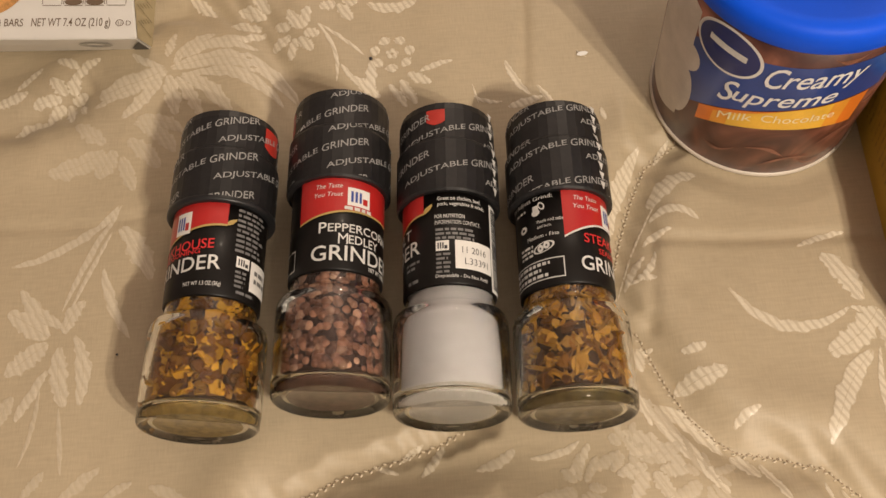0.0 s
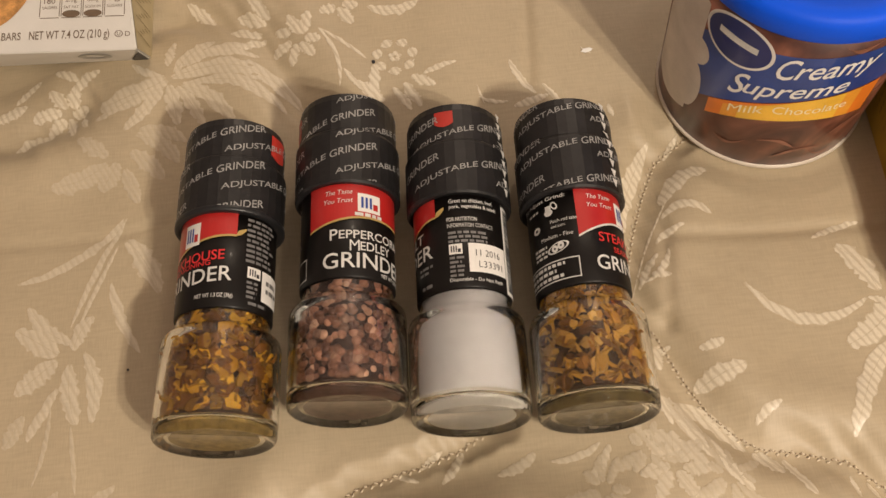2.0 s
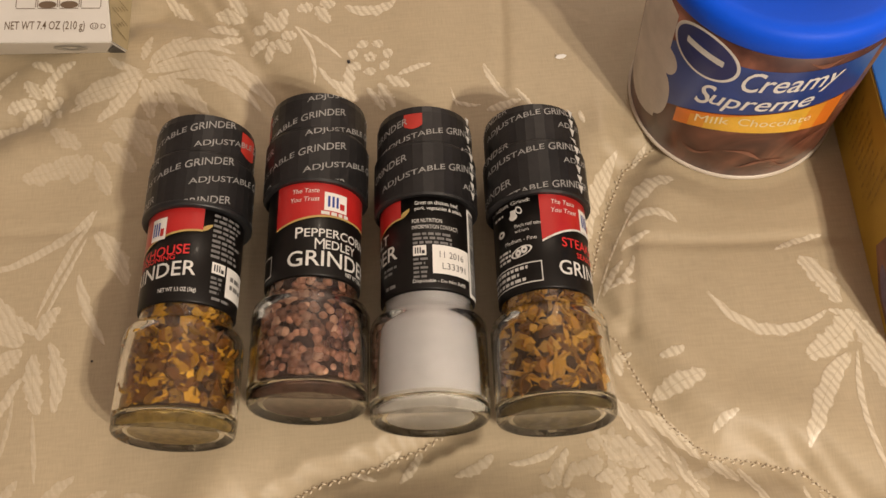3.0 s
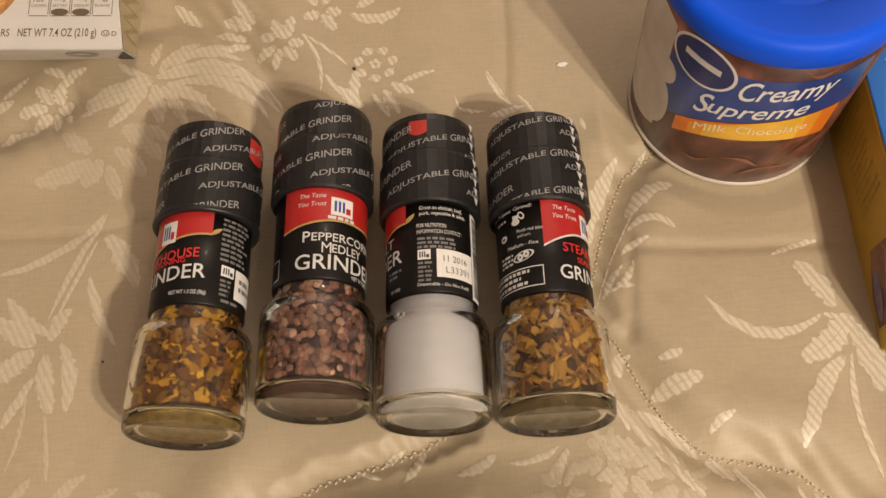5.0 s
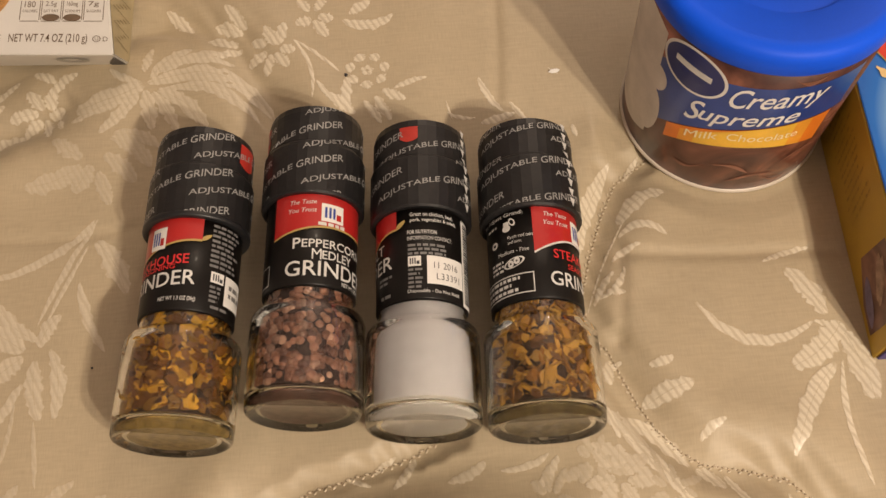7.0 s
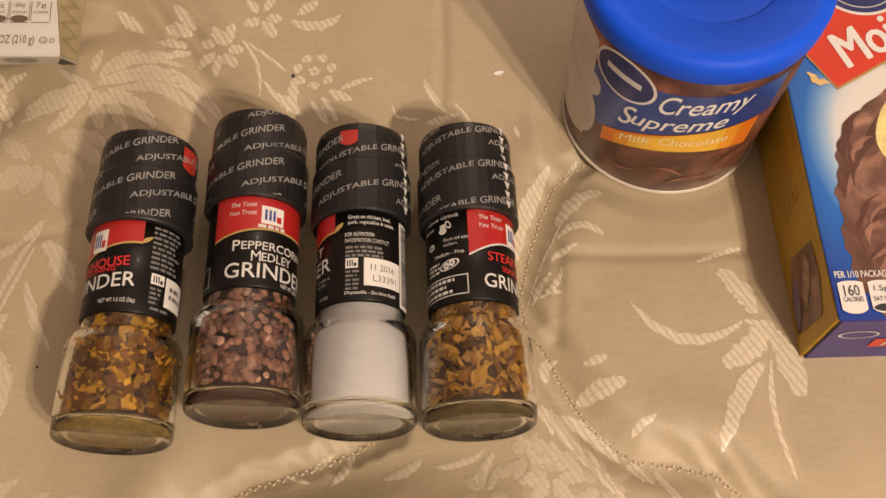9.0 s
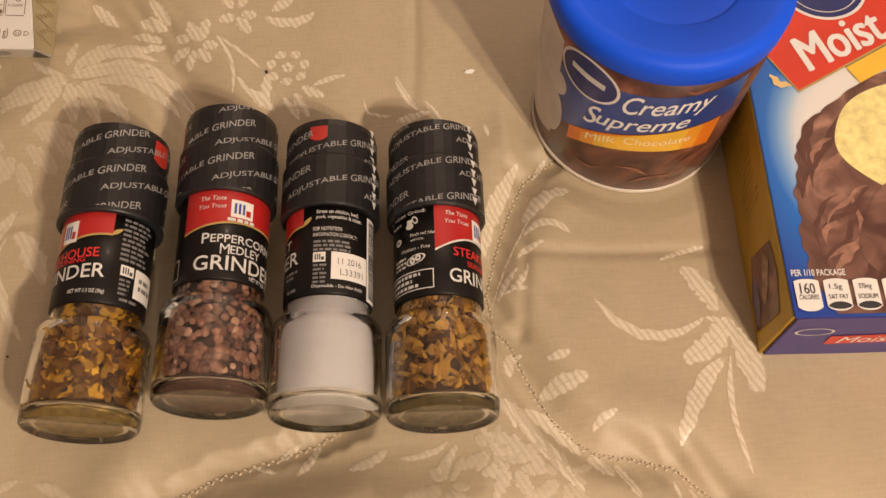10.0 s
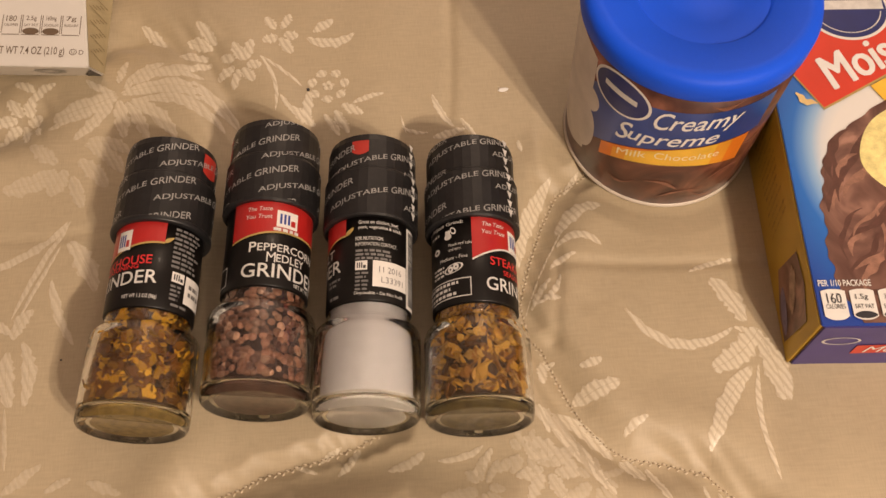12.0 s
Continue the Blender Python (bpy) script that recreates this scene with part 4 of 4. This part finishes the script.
tub_part("blue_band", [sheet(-70, 34, band_low, lambda u: min(71.0 + 0.08 * (u + 29), 60 + 0.55 * (u + 70)) + 1.0, 40, 4)], BANDBLUE, 0.0002)
tub_part("orange_band", [sheet(-52, 28, lambda u: max(26.5 + 0.42 * (u + 47) - 0.0046 * (u + 47) ** 2, 22), lambda u: band_low(u) - 0.4, 30, 3)], ORANGE, 0.0003)
tub_part("amber_band", [sheet(-44, 18, lambda u: max(26.5 + 0.42 * (u + 47) - 0.0046 * (u + 47) ** 2, 22), lambda u: band_low(u) - 0.4 - 0.06 * max(0, -12 - u), 30, 3)], material("band_amber", (0.78, 0.33, 0.035), 0.4, spread=0.14, size=0.012), 0.00034)
tub_part("yellow_band", [sheet(-36, 10, lambda u: max(26.5 + 0.42 * (u + 47) - 0.0046 * (u + 47) ** 2, 22), lambda u: band_low(u) - 0.4 - 0.10 * max(0, -12 - u), 30, 3)], YELLOW, 0.0004)
tub_part("badge_edge", [disc(-47, 69.5, 18.0, 11.2, 64, -0.12)], PAPER, 0.0003, "white oval edge")
tub_part("badge", [disc(-47, 69.5, 16.4, 10.0, 64, -0.12)], BADGE, 0.00038, "dark blue oval badge")
tub_part("badge_bar", [sheet(-57, -37, lambda u: 69.0 - 0.10 * (u + 47), lambda u: 72.0 - 0.10 * (u + 47), 12, 1)], PRINT, 0.00046)
# A plain cream shape is put in place of the printed figure.
tub_part("cream_figure", [sheet(-100, -65, lambda u: 12 + 0.012 * (u + 82) ** 2, lambda u: 81 - 0.012 * (u + 84) ** 2, 20, 8), disc(-66, 52, 8, 7, 24), disc(-66, 32, 8, 14, 24)], CREAM, 0.0003, "plain cream-coloured shape in place of a printed figure")
rnd = random.Random(31)
GLOSSPRINT = material("tub_gloss_print", (0.24, 0.105, 0.068), 0.35, spread=0.4, size=0.006)
for u, v, reach, lean in ((-44, 15, 17, 3), (-22, 20, 22, -5), (-12, 9, 26, 4), (14, 21, 20, 4), (8, 12, 16, -3), (36, 24, 18, 6), (30, 42, 14, 5), (-2, 78.5, 16, 2), (22, 79, 20, 1)):
    n = 22
    pts = []
    for i in range(n + 1):
        t = i / n
        bow = 3.4 * math.sin(math.pi * t) * (1 if reach > 17 else -1)
        half = 0.95 * math.sin(math.pi * (0.03 + 0.94 * t)) * (1 + 0.4 * math.sin(7 * t + u))
        pts += [(u + reach * t, v + lean * t + bow - half), (u + reach * t, v + lean * t + bow + half)]
    tub_part("gloss_streak", [(pts, [(2 * i, 2 * i + 1, 2 * i + 3, 2 * i + 2) for i in range(n)])], GLOSSPRINT, 0.00016)
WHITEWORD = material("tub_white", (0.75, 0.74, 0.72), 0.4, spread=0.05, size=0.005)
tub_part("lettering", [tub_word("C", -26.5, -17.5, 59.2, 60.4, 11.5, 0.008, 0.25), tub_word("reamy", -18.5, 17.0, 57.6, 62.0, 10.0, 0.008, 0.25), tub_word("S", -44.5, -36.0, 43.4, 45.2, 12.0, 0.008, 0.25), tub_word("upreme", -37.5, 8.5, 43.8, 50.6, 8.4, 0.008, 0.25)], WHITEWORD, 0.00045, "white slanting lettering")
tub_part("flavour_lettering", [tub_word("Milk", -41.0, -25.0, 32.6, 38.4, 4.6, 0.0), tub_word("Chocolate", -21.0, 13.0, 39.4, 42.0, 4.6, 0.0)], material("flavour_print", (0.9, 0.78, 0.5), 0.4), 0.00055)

# ---- cake mix carton ----
BOX_W, BOX_L, BOX_H = 0.135, 0.190, 0.0405
CARTON = thing("cake_mix_box", pose(0.1745, 0.1262, -0.0008, 0, 0, -3.0), "blue and yellow cake mix carton lying flat", "food box")
part("carton_body", block(0.0006, BOX_W, 0.0006, BOX_L, 0, BOX_H - 0.0006, 0.0005), BOXYELLOW, CARTON)
front = part("top_panel", block(0, BOX_W, 0.0, BOX_L, BOX_H - 0.0007, BOX_H, 0.0003), BOXBLUE, CARTON, "blue panel fading to white, with printed cake")
end = part("end_panel", block(0.0012, BOX_W, -0.0003, 0.0007, 0.0003, BOX_H - 0.001, 0.0003), BOXPURPLE, CARTON, "purple end flap")
side = part("side_panel", block(-0.0004, 0.0007, 0.0005, BOX_L, 0.0002, BOX_H - 0.001, 0.0003), BOXYELLOW, CARTON, "yellow side with printed recipe lines")


def on_top(lift=0.0002):
    return lambda u, v: (mm(u), mm(v), BOX_H + lift)


def top_part(name, shapes, mat, lift, label=""):
    return part(name, laid(shapes, on_top(lift)), mat, front, label)


def turned(shape, u, v, degrees):
    c, s = math.cos(math.radians(degrees)), math.sin(math.radians(degrees))
    return [(u + x * c - y * s, v + x * s + y * c) for x, y in shape[0]], shape[1]


def blob(cu, cv, ru, rv, rough, seed, n=72):
    """A round shape with an uneven edge."""
    rnd = random.Random(seed)
    ph = [rnd.uniform(0, 6.28) for _ in range(6)]
    pts = [(cu, cv)]
    for k in range(n):
        a = 2 * math.pi * k / n
        w = 1 + rough * sum(math.sin((j + 2) * a + ph[j]) / (j + 1.5) for j in range(6))
        pts.append((cu + ru * w * math.cos(a), cv + rv * w * math.sin(a)))
    return pts, [(0, k + 1, (k + 1) % n + 1) for k in range(n)]


LEFT_EDGE = ((0, 15), (20, 8), (39, 8.5), (58, 10.5), (69, 14), (79, 20), (86, 27), (94, 36), (100, 46), (106, 62), (110, 90))


def frosting_edge(v):
    for (v0, u0), (v1, u1) in zip(LEFT_EDGE, LEFT_EDGE[1:]):
        if v <= v1:
            return u0 + (u1 - u0) * (v - v0) / (v1 - v0) + 0.8 * math.sin(0.35 * v) + 0.5 * math.sin(0.83 * v + 1.0)
    return 90


drape = sheet(1, 109, frosting_edge, 134, 90, 4)
top_part("printed_frosting", [([(v, u) for u, v in drape[0]], drape[1])], FROST, 0.0002)
FROSTDARK = material("frosting_shade_print", (0.10, 0.04, 0.029), 0.4, spread=0.3, size=0.004)
FROSTLIGHT = material("frosting_gloss_print", (0.29, 0.145, 0.10), 0.4, spread=0.35, size=0.004)


def fold(u0, v0, u1, v1, bend, wide):
    """A tapering curved streak on the carton."""
    n, d = 20, Vector((u1 - u0, v1 - v0))
    side, pts = Vector((-d.y, d.x)), []
    for i in range(n + 1):
        t = i / n
        c = Vector((u0, v0)) + d * t + side * (bend * math.sin(math.pi * t) + 0.035 * math.sin(9 * t))
        w = wide / 2 * math.sin(math.pi * (0.04 + 0.92 * t)) ** 0.8 * (1 + 0.25 * math.sin(17 * t + u0))
        e = side.normalized() * w
        pts += [tuple(c - e), tuple(c + e)]
    return pts, [(2 * i, 2 * i + 1, 2 * i + 3, 2 * i + 2) for i in range(n)]


rnd = random.Random(12)
for k in range(7):
    v = 12 + 8.5 * k + rnd.uniform(-3, 3)
    u = frosting_edge(v) + rnd.uniform(2, 9)
    lean = rnd.uniform(0.2, 1.0)
    top_part("printed_fold", [fold(u, v, u + 22 * lean, v + rnd.uniform(14, 34), rnd.uniform(-0.3, 0.3), rnd.uniform(2.0, 5.5))], FROSTDARK, 0.00021 + 0.000008 * k)
    top_part("printed_fold", [fold(u + 2.2, v + 1.6, u + 18 * lean + 3, v + rnd.uniform(12, 28), rnd.uniform(-0.3, 0.3), rnd.uniform(1.2, 4.0))], FROSTLIGHT, 0.000214 + 0.000008 * k)
top_part("printed_cake", [blob(64, 72, 35, 26, 0.04, 9)], CAKE, 0.00032)
top_part("printed_frosting_edge", [blob(80, 30, 50, 30, 0.09, 11)], FROST, 0.0004)
top_part("gold_edge", [turned(sheet(0, 120, 0, 32, 20, 2), 18.8, 94.4, 29.5)], GOLD, 0.0005)
top_part("red_banner", [turned(sheet(0.6, 120, 0.9, 32, 20, 2), 18.8, 94.4, 29.5)], BANNER, 0.0006, "slanting red banner")
top_part("gold_curl", [fold(8.5, 103, 16.5, 97.5, -0.15, 3.4)], material("gold_curl_print", (0.70, 0.50, 0.22), 0.45), 0.0005)
top_part("yellow_strip", [turned(sheet(24, 120, -9, -0.4, 20, 2), 18.8, 94.4, 29.5)], YELLOW, 0.0007)
top_part("badge_edge", [disc(38, 147, 18.5, 17.5, 64)], PAPER, 0.0008)
top_part("badge", [disc(38, 147, 17.2, 16.2, 64)], BADGE, 0.0009, "dark blue round badge")
top_part("badge_bar", [sheet(27, 54, 146, 151, 4, 1)], PRINT, 0.0010)
top_part("badge_stitches", [turned(sheet(-0.8, 0.8, -0.25, 0.25, 1, 1), 38 + 14.6 * math.cos(a), 147 + 13.6 * math.sin(a), math.degrees(a) + 90) for a in [3.3 + 0.12 * k for k in range(24)]], PRINT, 0.0010)
for k, (du, dv) in enumerate(((0, 0), (0.6, 0.1), (0.3, 0.5), (0.9, 0.6))):
    top_part("lettering", [turned(letters("Moist", 39.4, 16.2, 0.0, 0.12), 24.8 + du, 103.8 + dv, 25)], WHITEWORD, 0.0009 + 0.00003 * k, "white slanting lettering")
top_part("serving_lettering", [shifted(letters("PER 1/10 PACKAGE", 19.6, 2.6, 0.015), 1.4, 15.6)], PAPER, 0.0006)
ovals, dark, words = [], [], []
for k, (big, small, share) in enumerate((("160", "CALORIES", ""), ("1.5g", "SAT FAT", "8% DV"), ("370mg", "SODIUM", "15% DV"), ("18g", "SUGARS", ""))):
    u = 1.6 + 10.6 * k
    ovals.append(sheet(u, u + 9.0, lambda x, u=u: 2.0 + 1.6 * abs((x - u - 4.5) / 4.5) ** 2.5, lambda x, u=u: 14.4 - 0.8 * abs((x - u - 4.5) / 4.5) ** 2.5, 16, 2))
    words.append(shifted(letters(big, 5.4 if k == 0 else 4.6, 4.0 if k == 0 else 2.6, 0.0), u + 1.8, 8.6 if k == 0 else 9.6))
    words.append(shifted(letters(small, 7.0, 1.8, 0.0), u + 1.0, 6.4))
    if share:
        dark.append(sheet(u + 0.4, u + 8.6, lambda x, u=u: 2.6 + 1.3 * abs((x - u - 4.5) / 4.5) ** 2.5, lambda x, u=u: 5.4 - 1.6 * abs((x - u - 4.5) / 4.5) ** 2.5, 12, 1))
top_part("facts_panel", ovals, PAPER, 0.0007, "white nutrition tablets")
top_part("facts_dark", dark, INK, 0.0009)
top_part("facts_lettering", words, INK, 0.0010)


def on_end(u, v):
    return (mm(u), -0.0006, mm(v))


def on_side(u, v):
    return (-0.0007, mm(u), mm(v))


part("end_badge", laid([disc(12, 26.5, 7.4, 3.6, 40, 0, 0.86)], on_end), PRINT, end)
part("end_banner", laid([sheet(20, 110, lambda u: 13 + 0.05 * (u - 20), lambda u: 21.5 + 0.05 * (u - 20), 8, 1)], on_end), BANNER, end)
part("end_lettering", laid([shifted(letters("Moist", 22, 6.2, 0.006, 0.2), 24, 14.6, 0.05)], lambda u, v: (mm(u), -0.0008, mm(v))), WHITEWORD, end)
part("side_picture", laid([([(36.5, 11), (34.5, 32.5), (20, 34), (6.5, 29), (8.0, 3.5), (20, 4)], [(0, 1, 2, 3, 4, 5)])], on_side), FROST, side, "small printed picture")
part("side_picture_slice", laid([turned(blob(0, 0, 10, 3.2, 0.16, 5, 40), 23, 22, 35)], lambda u, v: (-0.0009, mm(u), mm(v))), material("slice_print", (0.36, 0.24, 0.17), 0.5, spread=0.4, size=0.003), side)
part("side_picture_plate", laid([turned(blob(0, 0, 9, 3.2, 0.08, 8, 40), 19, 9.5, 15)], lambda u, v: (-0.0009, mm(u), mm(v))), material("plate_print", (0.20, 0.16, 0.24), 0.5, spread=0.3, size=0.004), side)
OLIVE = material("recipe_ink", (0.41, 0.255, 0.03), 0.5, spread=0.3, size=0.003)
rows = []
for k in range(26):
    y = 48 + 3.4 * k
    v, end_v = 9 + rnd.uniform(0, 3), 33 - rnd.uniform(0, 9)
    while v < end_v:
        w = rnd.uniform(1.2, 4.5)
        rows.append(sheet(y, y + rnd.uniform(1.0, 1.4), v, min(v + w, end_v), 1, 2))
        v += w + 0.7
part("side_print", laid(rows, lambda u, v: (-0.0007, mm(u + 0.22 * v), mm(v))), OLIVE, side)

# ---- snack bar carton ----
BAR = thing("snack_bar_box", pose(-0.109, 0.2715, -0.001, 0, 0, 2.5), "white snack bar carton with dented end flap", "food box")
bm = bmesh.new()
corner = [(0.0, -0.8), (-150, 20.2), (-163, 160), (-13.6, 142)]
base = [(-3.5, 17.0), (-150, 35.0), (-160, 165), (2.0, 146)]
hi = [bm.verts.new((mm(x), mm(y), 0.030)) for x, y in corner]
lo = [bm.verts.new((mm(x), mm(y), 0.0012)) for x, y in base]
bm.faces.new(hi)
bm.faces.new(lo[::-1])
for k in range(4):
    bm.faces.new((hi[k], lo[k], lo[(k + 1) % 4], hi[(k + 1) % 4]))
bmesh.ops.recalc_face_normals(bm, faces=bm.faces)
bmesh.ops.bevel(bm, geom=bm.edges[:], offset=0.0006, segments=2, affect="EDGES")
bar_body = part("carton_body", bm, BOXWHITE, BAR)


def bar_top(u, v):
    return (mm(u), mm(v), 0.0302)


def slanted(shape, u, v):
    """Lines run along the carton's front edge."""
    return [(u + x + 0.02 * y, v - 0.14 * x + y) for x, y in shape[0]], shape[1]


BROWNINK = material("brown_ink", (0.16, 0.11, 0.07), 0.5, size=0.003)
part("weight_lettering", laid([slanted(letters("NET WT 7.4 OZ (210 g)", 32.5, 5.6, 0.004), -43.6, 10.5), slanted(letters("6 - 1.2 OZ (42 g) BARS", 34, 5.2, 0.004), -81, 15.9), slanted(disc(0, 0, 1.7, 1.7, 24, 0, 0.8), -7.2, 8.4), slanted(letters("U", 1.4, 1.7), -7.9, 7.6), slanted(letters("D", 2.0, 2.4), -4.6, 6.7)], bar_top), BROWNINK, BAR, "condensed brown lettering")
rings, blots, tiny = [], [], []
for k, (big, small) in enumerate((("180", "CALORIES"), ("2.5g", "SAT FAT"), ("160mg", "SODIUM"), ("7g", "SUGARS"))):
    u, v = -39.6 + 8.9 * k, 22.2 - 1.25 * k
    rings.append(slanted(sheet(0, 7.8, 0, 0.35, 6, 1), u, v - 0.2))
    rings += [slanted(sheet(q, q + 0.3, 0.6, 11, 1, 1), u, v) for q in (-0.3, 7.8)]
    if k in (1, 2):
        blots.append(slanted(disc(3.9, 1.9, 3.7, 1.9, 24), u, v))
    tiny.append(slanted(letters(big, 4.6, 3.2), u + 1.5, v + 7.2))
    tiny.append(slanted(letters(small, 6.2, 1.4), u + 0.8, v + 4.6))
part("facts_frame", laid(rings, bar_top), BROWNINK, BAR)
part("facts_dark", laid(blots, bar_top), BROWNINK, BAR)
part("facts_lettering", laid(tiny, bar_top), BROWNINK, BAR)
part("printed_bars", laid([blob(-62, 44, 21, 23, 0.06, 2)], bar_top), GRANOLA, BAR, "printed golden snack bars")


def bar_side(u, v):
    """On the sloping right-hand side: along it, and up it from 0 to 1."""
    t = u / 142
    a = Vector((mm(-3.5 + 5.5 * t), mm(17 + 129 * t), 0.0016))
    b = Vector((mm(0.0 - 13.6 * t), mm(-0.8 + 142.8 * t), 0.0298))
    p = a.lerp(b, v)
    return (p.x + 0.0004, p.y, p.z + 0.0002)


part("side_panel", laid([sheet(0.5, 141, 0.0, 1.0, 40, 6)], bar_side), BOXCREAM, BAR, "cream side with slanting printed lines")
part("side_print", laid([sheet(4 + 2.2 * k, 4.6 + 2.2 * k, 0.15 + 0.15 * (k * 7 % 4), 0.9 - 0.14 * (k * 5 % 4), 1, 6) for k in range(58)], lambda u, v: Vector(bar_side(u + 6 * v, v)) + Vector((0.0003, 0, 0.0002))), material("side_ink", (0.27, 0.21, 0.11), 0.5, size=0.003), BAR)


def bar_end(u, v):
    """On the tucked-in end flap: along it from its right end, and up it from 0 to 1."""
    t = u / 150
    a = Vector((mm(-3.5 - 146.5 * t), mm(17 + 18 * t), 0.0016))
    b = Vector((mm(-150 * t), mm(-0.8 + 21 * t), 0.0296))
    p = a.lerp(b, v)
    return (p.x, p.y - 0.0004, p.z - 0.0003)


part("end_stamp", laid([disc(20, 0.6, 7, 0.24, 32, 0, 0.55)], bar_end), material("end_ink", (0.45, 0.44, 0.40), 0.5), BAR)
# A black sheet stands for the shade inside the slit beside the flap.
part("flap_gap_shade", laid([sheet(0.2, 7, lambda u: 0.05, lambda u: 0.92 - 0.10 * u, 8, 2)], bar_end), INK, BAR, "black sheet painted as the shade in the gap beside the flap")

# ---- crumbs on the cloth ----
bm = bmesh.new()
chip(bm, Vector((0, 0, 0)), (0.1, -0.2, 1), 0.0028, 0.0012, 0.0004, random.Random(2))
crumb = tagged(mesh_object("crumb", bm, PAPER), "pale curled crumb on the bedspread", "crumb")
crumb.location = (0.0735, 0.2674, float(height(0.0735, 0.2674)) + 0.0006)
for k, (x, y) in enumerate(((-0.0172, 0.2728), (0.134, 0.205), (-0.117, 0.147))):
    bm = bmesh.new()
    bmesh.ops.create_icosphere(bm, subdivisions=1, radius=0.0009 if k == 0 else 0.0005)
    speck = tagged(mesh_object("lint", bm, INK), "tiny dark speck of lint on the bedspread", "lint", "specks of lint")
    speck.location = (x, y, float(height(x, y)) + 0.0005)
